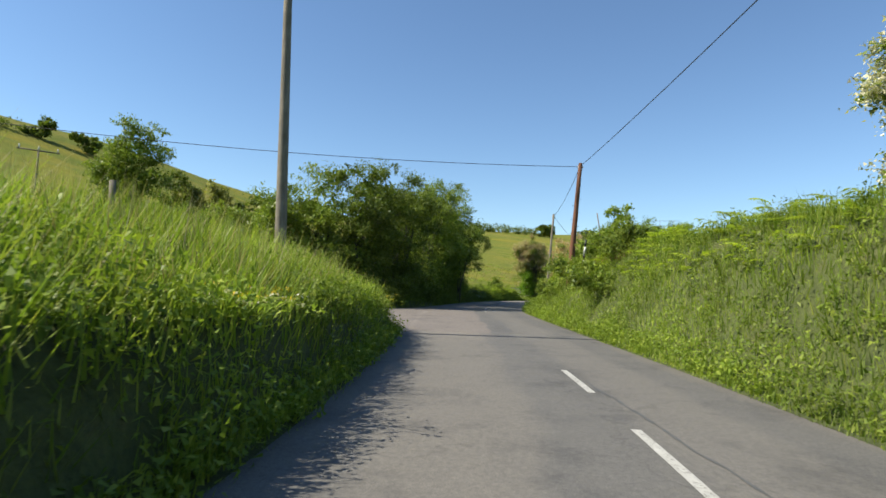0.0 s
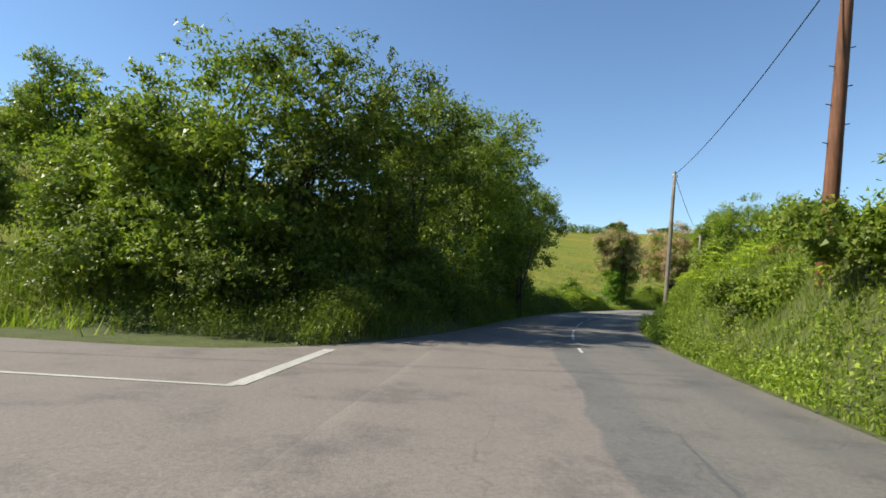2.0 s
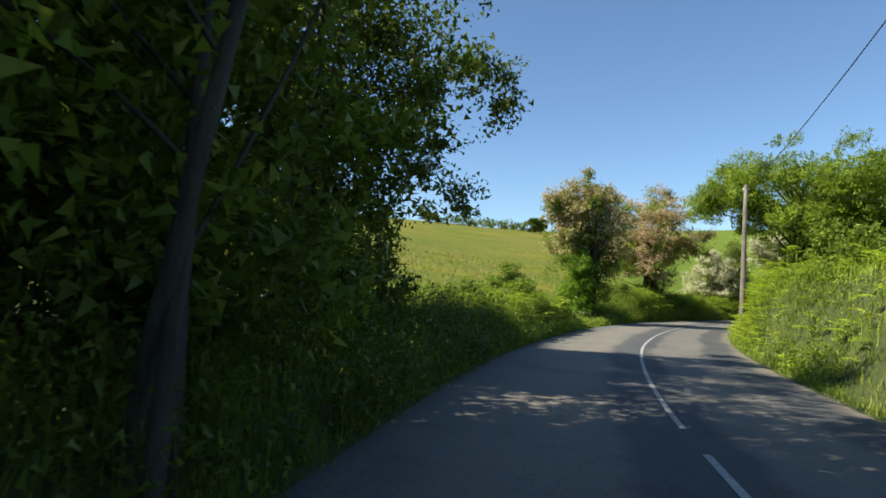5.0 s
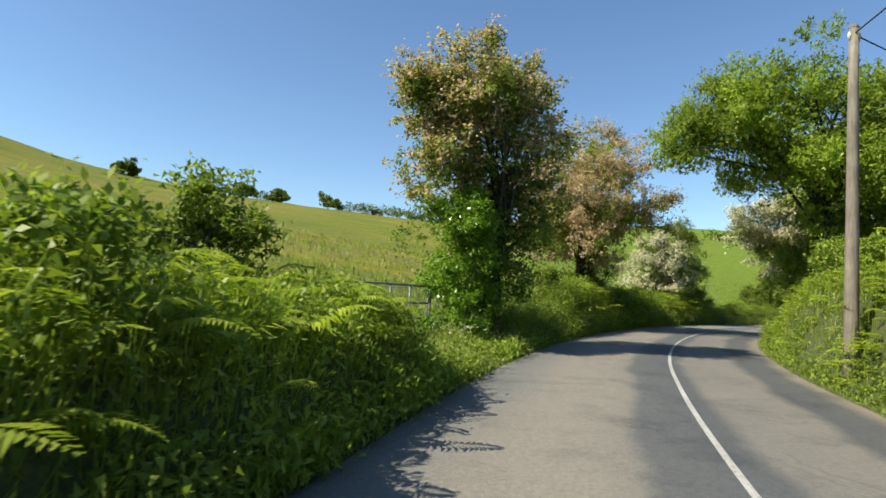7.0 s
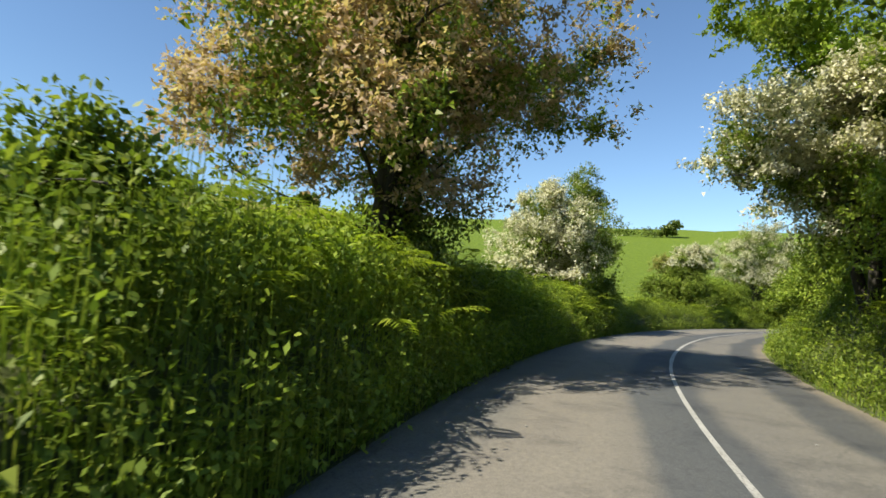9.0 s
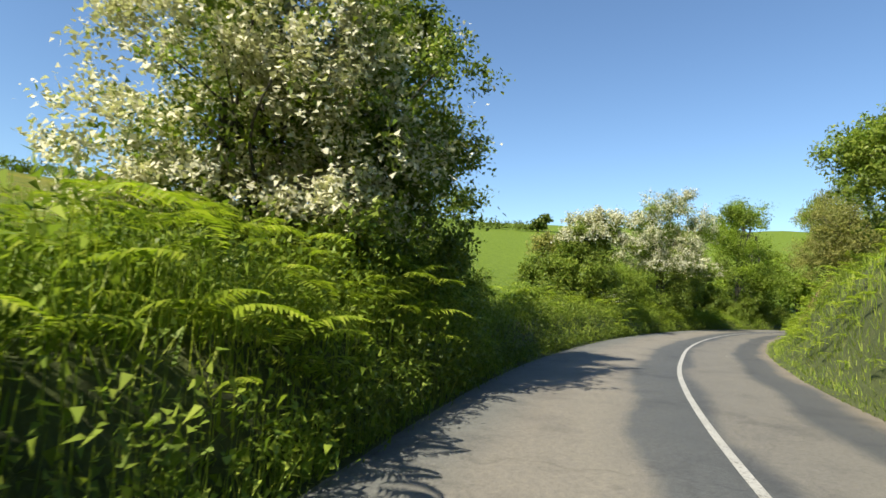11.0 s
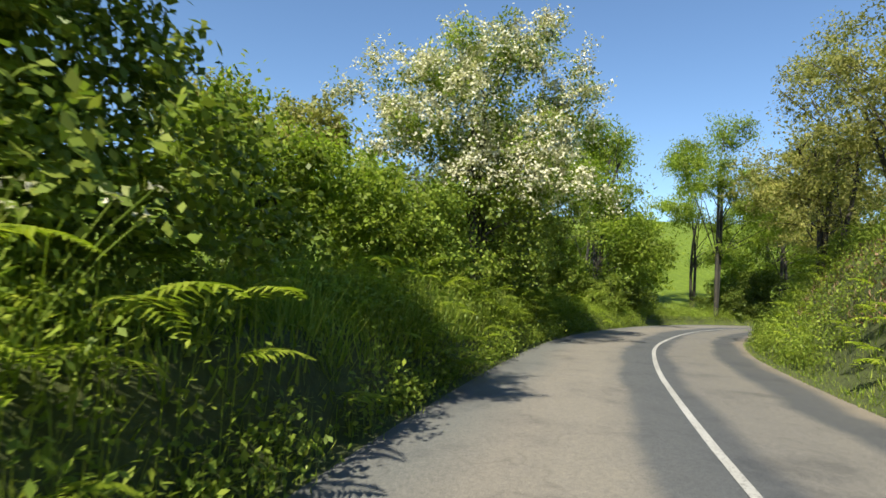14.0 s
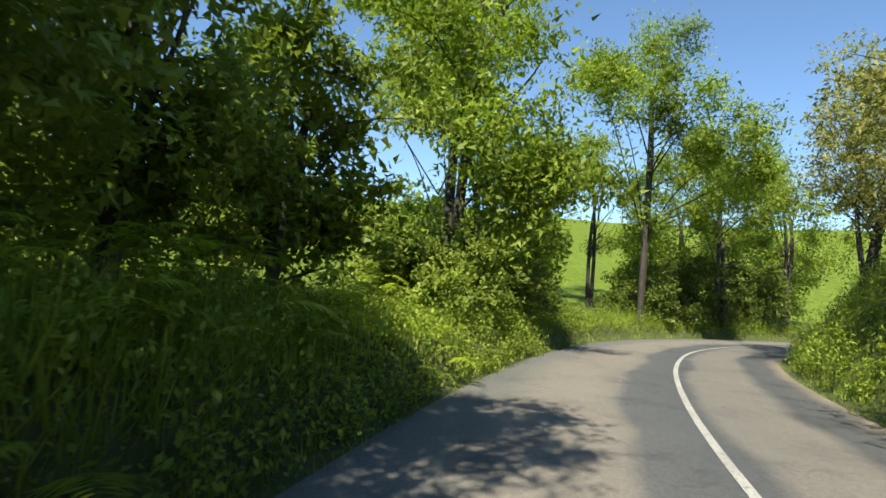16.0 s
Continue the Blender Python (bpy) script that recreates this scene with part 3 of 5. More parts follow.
# ---- trees and bushes ----
def crown_points(rng, blobs, twigs, spread, per, fill=0.9):
    """Leaf places: twigs in and on a set of ellipsoids, leaves set along each twig; a few large dark ones fill the inside."""
    B = np.array(blobs, float)
    w = (B[:, 3] * B[:, 4] + B[:, 4] * B[:, 5] + B[:, 3] * B[:, 5])
    nb = max(8, twigs // 15)
    kb = rng.choice(len(B), nb, p=w / w.sum())
    db = unit(rng.normal(size=(nb, 3)) + np.array([0, 0, 0.15]))
    mid = B[kb, :3] + db * B[kb, 3:6] * rng.uniform(0.2, 1.0, (nb, 1)) ** 0.6
    br = np.clip(B[kb, 3:6].mean(1) * 0.38, 0.20, 1.0) * rng.uniform(0.6, 1.35, nb)
    k = rng.integers(0, nb, twigs)
    d = unit(rng.normal(size=(twigs, 3)) + db[k] * 0.6 + np.array([0, 0, 0.45]))
    tips = mid[k] + d * (br[k] * rng.uniform(0.75, 1.06, twigs))[:, None] * np.array([1.15, 1.15, 0.72])
    ok = tips[:, 2] > 0.1
    tips, d, k = tips[ok], d[ok], k[ok]
    n = len(tips)
    num = rng.integers(int(per * 0.5), int(per * 1.5) + 1, n)
    idx = np.repeat(np.arange(n), num)
    grow = unit(d + rng.normal(size=(n, 3)) * 0.55 + np.array([0, 0, 0.15]))
    reach = spread * rng.uniform(0.7, 1.8, n)
    u = rng.uniform(-1.15, 1.05, len(idx))
    pts = tips[idx] + grow[idx] * (reach[idx] * u)[:, None] + rng.normal(size=(len(idx), 3)) * (reach[idx] * 0.33 * (1.1 - 0.5 * np.abs(u)))[:, None] * np.array([1, 1, 0.7])
    out = d[idx]
    m = max(20, int(twigs * fill * 4.2))
    kc = rng.choice(len(B), m, p=w / w.sum())
    core = B[kc, :3] + unit(rng.normal(size=(m, 3))) * B[kc, 3:6] * rng.uniform(0.1, 0.74, (m, 1))
    core = core[core[:, 2] > 0.3]
    return tips, pts, out, core


def limb(rng, a, b, r0, r1, bend=0.12, n=6):
    a, b = np.asarray(a, float), np.asarray(b, float)
    u = np.linspace(0, 1, n)[:, None]
    off = rng.normal(size=3) * np.linalg.norm(b - a) * bend
    p = a + (b - a) * u + off * np.sin(u * math.pi) + np.array([0, 0, 0.10 * np.linalg.norm(b - a)]) * np.sin(u * math.pi)
    return tube(p, np.linspace(r0, r1, n), 5)


def tree(name, x, y, blobs, label, seed, leaf=m_haw, twigs=420, per=30, spread=0.28, size=(0.13, 0.09), trunk=0.14, stems=1, limbs=16,
         bloom=None, bloom_share=0.0, bloom_low=0.0, trunk_top=0.55, category="tree", group="", lean=(0, 0), sink=0.25, bloom_size=0.11, whole=True, fill=0.9, kite=False):
    rng = np.random.default_rng(seed)
    z = gz(x, y)
    top = max(b[2] + b[5] for b in blobs)
    if whole:
        k = max(0.5, (top - z) / top)
        blobs = [(a, b, c * k, d, e, f * k) for a, b, c, d, e, f in blobs]
        top *= k
    root = new(name)
    root.location = (x, y, z - 0.02)
    tagged(root, label, category, group)
    here = np.array([x, y, z])
    rs, rl = on_road([x], [y])
    inner = size[0]
    gap_ = max(LEFT - rl[0], rl[0] - RIGHT)
    fine, close = gap_ < 5.5 and 30 < rs[0] < 150, gap_ < 3.2
    if fine:
        size, per, bloom_size = (size[0] * 0.84, size[1] * 0.84), per * 1.3, bloom_size * 0.72
        if close and 50 < rs[0]:
            size, per = (size[0] * 0.86, size[1] * 0.86), per * 1.15
    tips, pts, out, core = crown_points(rng, blobs, twigs, spread, int(per * 1.2), fill * (1.7 if close else 1.0))
    ok = off_road(pts + here)
    pts, out = pts[ok], out[ok]
    core = core[off_road(core + here, 4.5)]
    tips = tips[off_road(tips + here)]
    woods, branches = [], []
    for q in range(stems):
        foot = np.array([rng.normal() * 0.22 * (stems > 1), rng.normal() * 0.22 * (stems > 1), -sink])
        sway = min(0.5, 0.10 * top) * (stems > 1)
        head = np.array([lean[0] + rng.normal() * sway, lean[1] + rng.normal() * sway, top * trunk_top])
        woods.append(limb(rng, foot, head, trunk, trunk * 0.45, 0.04, 8))
        far = tips[rng.choice(len(tips), max(4, limbs // stems), replace=False)]
        for t_ in far:
            u = rng.uniform(0.35, 1.0)
            st = foot + (head - foot) * u
            if t_[2] < st[2] - 0.6:
                st = foot + (head - foot) * max(0.15, t_[2] / (top * trunk_top) * 0.8)
            branches.append(limb(rng, st, t_, trunk * 0.28, 0.008, 0.07, 8))
    if trunk >= 0.09:
        boles = [part("trunk", tubes_mesh("trunk", [w]), m_bark, root, "dark bark-covered trunk") for w in woods]
        each = max(1, len(branches) // stems)
        for q, w in enumerate(branches):
            part("limb", tubes_mesh("limb", [w]), m_bark, boles[min(q // each, stems - 1)])
    else:
        part("trunk", tubes_mesh("trunk", woods + branches), m_bark, root, "grey-brown trunk and limbs")
    pick = np.zeros(len(pts), bool)
    if bloom is not None:
        hi = pts[:, 2] > bloom_low
        sunny = np.clip(0.62 + 0.6 * (out @ np.array([-0.62, -0.30, 0.72])), 0.12, 1.15)
        pick = hi & (rng.uniform(size=len(pts)) < bloom_share * sunny)
        grain = np.sin(pts[:, 0] * 3.1 + seed) + np.sin(pts[:, 1] * 3.7) + np.sin(pts[:, 2] * 4.3)
        pick &= grain > -0.9
        part("blossom", (quads if kite else tris)("blossom", (leaf_kites if kite else leaf_tris)(np.concatenate([pts[pick] + out[pick] * 0.10, pts[pick] + out[pick] * 0.12 + rng.normal(size=(int(pick.sum()), 3)) * 0.07]), rng, bloom_size, bloom_size * 0.85, 0.5, np.concatenate([out[pick], out[pick]]))), bloom, root, "clusters of blossom")["kind"] = "stuff"
    leaf_of = leaf_kites if kite else leaf_tris
    body = np.concatenate([leaf_of(pts[~pick], rng, size[0], size[1], 0.3, out[~pick]), leaf_of(core, rng, inner * (0.8 if close else 1.25 if gap_ < 7 else 1.6), inner * (0.62 if close else 1.0 if gap_ < 7 else 1.3), 0.3)])
    part("crown", (quads if kite else tris)("crown", body), leaf, root, "leafy crown")["kind"] = "stuff"
    return root


# the trees in the corner behind the side road
HEDGE = "hedgerow trees at the junction"
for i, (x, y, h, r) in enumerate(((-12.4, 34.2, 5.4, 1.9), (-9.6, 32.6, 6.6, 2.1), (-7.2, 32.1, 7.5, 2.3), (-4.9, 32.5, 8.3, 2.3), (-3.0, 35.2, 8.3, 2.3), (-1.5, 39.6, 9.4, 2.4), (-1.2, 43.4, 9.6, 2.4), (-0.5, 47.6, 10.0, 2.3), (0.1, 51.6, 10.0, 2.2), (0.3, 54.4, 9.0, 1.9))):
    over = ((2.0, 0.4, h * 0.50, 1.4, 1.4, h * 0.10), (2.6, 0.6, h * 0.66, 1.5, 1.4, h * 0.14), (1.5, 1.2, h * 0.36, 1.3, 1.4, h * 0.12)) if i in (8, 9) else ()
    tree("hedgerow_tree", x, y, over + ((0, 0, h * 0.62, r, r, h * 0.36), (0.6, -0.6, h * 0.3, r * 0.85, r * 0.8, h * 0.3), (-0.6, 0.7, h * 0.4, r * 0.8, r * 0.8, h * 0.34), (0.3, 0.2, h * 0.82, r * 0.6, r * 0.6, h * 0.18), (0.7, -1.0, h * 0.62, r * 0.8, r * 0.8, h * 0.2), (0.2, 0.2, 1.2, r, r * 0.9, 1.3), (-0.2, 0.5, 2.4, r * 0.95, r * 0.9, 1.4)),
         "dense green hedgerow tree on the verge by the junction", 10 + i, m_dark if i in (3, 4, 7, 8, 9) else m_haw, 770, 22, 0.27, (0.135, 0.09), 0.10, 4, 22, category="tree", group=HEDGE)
# foot shrubs: the hedge's deep shade is put into their leaf colour by m_dark
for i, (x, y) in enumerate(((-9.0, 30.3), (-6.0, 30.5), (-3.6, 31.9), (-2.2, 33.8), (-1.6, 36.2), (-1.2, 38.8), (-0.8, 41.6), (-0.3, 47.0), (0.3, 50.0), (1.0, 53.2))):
    tree("hedge_shrub", x, y, ((0, 0, 0.9, 1.2, 1.4, 1.0), (-0.3, 0.3, 1.7, 1.0, 1.1, 0.8)), "shrub at the hedge's foot, shade put into its dark leaf colour", 170 + i, m_dark, 170, 20, 0.22, (0.11, 0.075), 0.03, 3, 6, category="bush", group="shrubs at the hedge's foot")
# hidden second row, added only to stop sun leaking through the hedge
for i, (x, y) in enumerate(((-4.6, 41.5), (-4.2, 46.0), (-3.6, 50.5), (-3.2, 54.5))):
    tree("hedgerow_tree", x, y, ((0, 0, 5.2, 2.2, 2.6, 3.4), (0.3, 0.4, 2.2, 2.3, 2.6, 2.2), (0, -0.5, 7.6, 1.5, 1.8, 1.6)), "unseen hedgerow tree added behind the roadside row to block the sun", 210 + i, m_dark, 330, 18, 0.34, (0.24, 0.16), 0.10, 3, 12, category="tree", group=HEDGE)
# end bush of the hedge, lower and paler
tree("hedge_bush", 1.0, 46.0, ((0, 0, 2.6, 1.5, 2.0, 2.2), (0.3, 0.3, 4.6, 1.2, 1.5, 1.6)), "pale green bush at the hedge's end", 31, m_haw, 420, 25, 0.24, (0.125, 0.085), 0.06, 3, 10, category="bush")
tree("hedge_bush", -17.5, 34.5, ((0, 0, 2.6, 2.2, 2.0, 2.2), (0.3, 0, 4.2, 1.5, 1.5, 1.2)), "loose green tree beside the side road", 32, m_haw, 420, 28, 0.3, (0.14, 0.09), 0.09, 3, 14, category="tree")
tree("hedge_bush", -22.5, 35.5, ((0, 0, 2.4, 2.4, 2.0, 2.0), (0.3, 0, 4.0, 1.5, 1.5, 1.4)), "loose green tree beside the side road", 33, m_olive, 420, 28, 0.3, (0.14, 0.09), 0.09, 3, 14, category="tree")

# scrub and a tall tree climbing the hill behind the hedge
tree("hillside_tree", -28.0, 49.5, ((0, 0, 5.0, 3.0, 3.0, 2.4), (0.8, 0.3, 8.0, 2.6, 2.6, 2.0), (-1.6, 0.4, 6.0, 2.0, 2.0, 1.6), (2.2, -0.4, 5.0, 2.0, 2.0, 1.5), (0, 0, 1.6, 2.4, 2.4, 1.5)), "loose green tree on the hillside above the junction", 34, m_haw, 1000, 22, 0.3, (0.17, 0.11), 0.14, 2, 20, whole=False)
for i, (x, y, h) in enumerate(((-24.0, 46.0, 3.6), (-21.5, 47.5, 4.0), (-20.5, 43.5, 3.4), (-18.0, 46.5, 3.8), (-17.0, 42.0, 3.0), (-23.5, 50.5, 4.2), (-15.5, 44.6, 3.4), (-29.5, 46.0, 3.4), (-26.0, 43.5, 3.0), (-13.5, 47.5, 3.2), (-19.5, 51.0, 4.0))):
    tree("gorse_bush", x, y, ((0, 0, h * 0.4, 1.8, 1.7, h * 0.45), (0.8, 0.2, h * 0.62, 1.1, 1.1, h * 0.35), (-0.9, -0.3, h * 0.5, 1.1, 1.1, h * 0.3)), "dark gorse bush on the hillside", 190 + i, m_olive if i % 3 == 0 else m_dark, 190, 18, 0.26, (0.15, 0.10), 0.03, 3, 6, category="bush", group="gorse on the hillside", whole=False)

for i, (x, y, h) in enumerate(((-27.0, 57.0, 6.6), (-23.5, 56.5, 7.0), (-20.0, 58.5, 6.6), (-16.5, 59.0, 6.0), (-13.0, 60.0, 5.0))):
    tree("hillside_scrub", x, y, ((0, 0, h * 0.3, 2.8, 2.4, h * 0.34), (0.9, 0.2, h * 0.6, 1.9, 1.8, h * 0.3), (-1.2, 0.2, h * 0.55, 1.8, 1.8, h * 0.28), (0.2, 0, h * 0.85, 1.2, 1.2, h * 0.18)), "dark thorn scrub climbing the hillside", 340 + i, m_olive if i % 2 else m_dark, 320, 16, 0.34, (0.22, 0.15), 0.07, 3, 8, category="tree", group="scrub above the junction", whole=False)

# bush in the bank before the gate
tree("bush", 5.7, 65.8, ((0, 0, 1.0, 0.85, 0.85, 0.8), (0.1, 0, 1.7, 0.55, 0.55, 0.6), (-0.2, 0.1, 2.3, 0.28, 0.28, 0.35)), "young green bush standing in the grassy bank", 41, m_haw, 230, 24, 0.15, (0.10, 0.07), 0.03, 3, 14, category="bush", fill=0.4)
# tall hawthorn smothered in ivy by the gate
tree("ivy_clad_tree", 11.0, 73.0, ((0.6, 0.8, 3.4, 1.1, 1.1, 1.4), (0, 0, 2.8, 1.6, 1.3, 2.2), (0.2, 0.1, 5.0, 2.0, 1.4, 1.8), (-0.9, -0.3, 6.2, 1.5, 1.3, 1.2), (0.5, 0.1, 6.7, 0.9, 0.9, 1.0), (0.8, 0.1, 5.8, 1.3, 1.1, 1.3), (-1.7, -0.8, 5.6, 1.0, 1.0, 0.8), (-1.2, -0.5, 3.9, 1.1, 1.1, 0.9), (0.8, 0.1, 3.7, 1.3, 1.1, 1.3), (0.2, 0.1, 1.4, 1.3, 1.1, 1.3), (-0.1, 0, 7.2, 0.7, 0.7, 0.7)),
     "tall hawthorn with fading blossom and ivy round its trunk", 42, m_haw, 1550, 22, 0.22, (0.11, 0.075), 0.20, 2, 34, m_brown, 0.42, 3.0, kite=True, fill=0.6)
tree("green_bush", 13.2, 78.2, ((0, 0, 0.8, 0.8, 1.0, 0.6), (-0.3, 0.5, 1.0, 0.6, 0.7, 0.5)), "leafy bush in the hedge beside the ivy-clad tree", 52, m_weed, 300, 24, 0.22, (0.11, 0.075), 0.05, 3, 8, category="bush")
tree("ivy", 10.4, 71.9, ((-0.5, -0.35, 1.3, 0.85, 0.8, 1.2), (-0.4, -0.2, 2.8, 0.8, 0.7, 0.9), (0, 0, 1.2, 0.8, 0.8, 1.1), (0, 0, 2.3, 0.85, 0.7, 0.8), (0.7, 0.5, 1.8, 0.8, 0.7, 1.4), (0.2, 0.4, 3.2, 0.7, 0.6, 0.7)), "bright glossy ivy climbing by the gatepost", 43, m_ivy, 620, 20, 0.17, (0.095, 0.085), 0.014, 2, 6, category="ivy")
# the withered may tree
tree("brown_hawthorn", 19.0, 84.6, ((-2.8, -1.7, 4.6, 1.9, 1.7, 1.3), (-2.6, -1.8, 2.9, 1.5, 1.4, 0.9), (0, 0, 5.4, 3.6, 3.4, 2.5), (0.3, 0.3, 7.4, 2.5, 2.5, 1.8), (-0.9, -1.0, 4.3, 3.3, 2.9, 1.6), (0.2, -0.3, 2.0, 1.8, 1.8, 1.6), (0.3, 0.2, 3.2, 2.4, 2.3, 1.4), (1.1, 0.2, 4.8, 2.9, 2.5, 1.6), (-1.8, -1.6, 3.6, 2.2, 2.0, 1.3), (0.4, 0.3, 8.8, 1.2, 1.2, 0.8), (-3.5, -0.6, 5.9, 1.3, 1.1, 0.7), (3.6, -0.1, 5.6, 1.3, 1.0, 0.6), (2.2, 0.4, 7.4, 1.2, 1.2, 0.9), (-2.0, -0.3, 7.8, 1.0, 1.0, 0.8), (3.6, 0.2, 4.4, 0.9, 0.9, 0.4)),
     "broad hawthorn covered in withered pinkish-brown blossom", 44, m_haw, 2500, 17, 0.22, (0.125, 0.085), 0.20, 3, 34, m_brown, 1.35, 1.6, bloom_size=0.12)
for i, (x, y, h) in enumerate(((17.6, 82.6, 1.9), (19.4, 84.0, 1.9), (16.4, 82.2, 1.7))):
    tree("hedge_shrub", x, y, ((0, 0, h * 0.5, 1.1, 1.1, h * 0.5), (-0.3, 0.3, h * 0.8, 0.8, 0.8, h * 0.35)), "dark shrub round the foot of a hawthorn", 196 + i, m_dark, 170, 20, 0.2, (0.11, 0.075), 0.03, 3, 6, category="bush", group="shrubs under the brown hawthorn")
# white may bushes along the bend
tree("white_hawthorn", 29.1, 95.4, ((0, 0, 2.6, 2.0, 2.0, 1.9), (0.1, -0.1, 4.2, 1.7, 1.7, 1.3), (-0.3, -0.3, 5.4, 1.0, 1.0, 0.8), (0, 0, 1.0, 1.9, 1.9, 1.0), (0.9, -0.6, 3.4, 1.2, 1.2, 1.2)),
     "hawthorn bush white with may blossom", 45, m_haw, 1300, 22, 0.22, (0.115, 0.078), 0.12, 3, 16, m_white, 0.85, 1.2, category="bush", bloom_size=0.11)
tree("dark_hawthorn", 31.3, 96.1, ((0, 0, 2.6, 1.5, 1.5, 1.9), (0.1, 0.1, 4.6, 1.4, 1.4, 1.6), (0.2, -0.1, 6.0, 1.1, 1.1, 1.2), (0, 0, 1.0, 1.5, 1.5, 1.0), (0.4, -0.3, 3.6, 1.1, 1.1, 1.2)),
     "dark green hawthorn standing over the bracken bank", 46, m_haw, 1200, 24, 0.22, (0.105, 0.07), 0.13, 3, 18, m_white, 0.07, 2.2, bloom_size=0.08, kite=True)
tree("hawthorn_bush", 34.3, 98.6, ((0, 0, 2.2, 1.0, 1.0, 1.4), (0.2, 0, 3.7, 0.9, 0.9, 1.0), (-0.2, 0.1, 4.8, 0.5, 0.5, 0.6), (0, 0, 0.9, 1.2, 1.2, 0.9)), "slim dark green hawthorn on the field bank", 54, m_haw, 420, 22, 0.2, (0.11, 0.074), 0.07, 2, 14, category="bush", fill=0.5)
tree("white_hawthorn", 48.5, 106.0, ((0, 0, 2.8, 1.5, 1.5, 1.8), (0, 0, 1.0, 1.5, 1.5, 1.1), (-0.6, 0.1, 2.0, 1.3, 1.3, 1.3), (0.2, -0.1, 4.3, 1.2, 1.2, 1.3), (0.4, -0.3, 5.4, 0.6, 0.6, 0.8), (-0.7, 0.2, 4.2, 0.9, 0.9, 0.9)),
     "hawthorn with creamy blossom at its top", 47, m_haw, 1150, 24, 0.22, (0.11, 0.074), 0.12, 3, 16, m_white, 0.62, 3.3, category="bush", bloom_size=0.105, kite=True)
tree("green_bush", 46.5, 106.6, ((0, 0, 1.6, 1.4, 1.3, 1.4), (-0.7, 0.1, 2.5, 0.8, 0.8, 0.7), (0.6, 0.2, 2.7, 1.0, 1.0, 0.9)), "rounded dark green bush in the hedge", 48, m_haw, 520, 22, 0.22, (0.115, 0.078), 0.08, 3, 10, category="bush", kite=True)
tree("white_hawthorn", 60.6, 110.4, ((0, 0, 3.2, 2.9, 2.4, 2.2), (0, 0, 1.2, 2.5, 2.1, 1.3), (0.2, -0.1, 5.8, 2.9, 2.3, 1.9), (1.6, -0.6, 3.6, 2.1, 1.8, 2.4), (0.4, -0.3, 7.8, 1.6, 1.5, 1.2), (-2.4, 0.4, 4.8, 2.0, 1.7, 1.5), (2.0, -0.9, 6.6, 1.6, 1.4, 1.5), (-1.6, 0.3, 6.6, 1.6, 1.5, 1.3), (1.2, -0.6, 8.4, 0.9, 0.9, 0.9)),
     "large hawthorn thick with white may blossom", 49, m_haw, 1500, 18, 0.25, (0.12, 0.082), 0.16, 3, 22, m_white, 0.74, 2.6, bloom_size=0.105, kite=True)
tree("green_bush", 52.9, 109.0, ((0, 0, 1.5, 2.1, 1.7, 1.5), (-0.8, 0.1, 2.7, 1.4, 1.3, 1.0), (1.0, 0.1, 2.6, 1.4, 1.3, 1.1)), "broad light green bush crowded against a hawthorn", 50, m_ash, 640, 20, 0.24, (0.115, 0.078), 0.08, 3, 10, category="bush", kite=True)
tree("green_bush", 56.4, 109.6, ((0, 0, 1.6, 1.8, 1.5, 1.6), (-0.5, 0.1, 2.9, 1.2, 1.2, 1.0)), "green bush crowded against a hawthorn", 51, m_weed, 460, 20, 0.24, (0.115, 0.078), 0.08, 3, 10, category="bush", kite=True)
tree("roadside_tree", 55.8, 114.2, ((0, 0, 3.8, 2.4, 2.2, 1.9), (-0.9, 0.2, 5.0, 1.7, 1.6, 1.2), (1.2, 0.2, 4.9, 1.6, 1.5, 1.2)), "grey-green bush willow behind the hedge", 53, m_olive, 420, 20, 0.28, (0.14, 0.09), 0.10, 3, 16)

# scrub on the hillside
for i, (x, y, h) in enumerate(((-3.5, 77.0, 2.2), (-6.5, 79.5, 2.6), (-10.0, 78.5, 2.4), (-13.5, 82.0, 2.6), (-1.0, 82.0, 1.8))):
    tree("scrub_bush", x, y, ((0, 0, h * 0.45, 1.6, 1.4, h * 0.5), (0.6, 0.2, h * 0.65, 0.9, 0.9, h * 0.35)), "dark scrub bush on the pasture slope", 140 + i, m_olive if i % 2 else m_dark, 170, 18, 0.24, (0.14, 0.10), 0.03, 3, 6, category="bush", group="scrub on the hill", whole=False)

# trees round the last bend
for i, (x, y, h, r, lf, tw) in enumerate(((64.8, 113.0, 7.6, 1.9, m_haw, 560), (68.4, 114.2, 8.0, 1.7, m_haw, 360), (72.0, 114.6, 6.9, 1.9, m_haw, 460))):
    tree("roadside_tree", x, y, ((0, 0, h * 0.66, r, r, h * 0.2), (0.7, -0.7, h * 0.36, r * 0.9, r * 0.85, h * 0.2), (-0.8, 0.8, h * 0.5, r * 0.85, r * 0.85, h * 0.2), (0.9, -0.6, h * 0.58, r * 0.7, r * 0.7, h * 0.14), (0.2, 0.2, h * 0.88, r * 0.6, r * 0.6, h * 0.13), (0, 0, 1.4, r * 0.95, r * 0.95, 1.3), (0.8, -0.4, 2.8, r * 0.85, r * 0.85, 1.3), (-0.7, 0.4, 3.6, r * 0.8, r * 0.8, 1.3)),
         "slender green tree in the roadside thicket", 60 + i, lf, tw, 24, 0.28, (0.16, 0.11), 0.13, 2, 26, group="trees round the bend", fill=0.8)
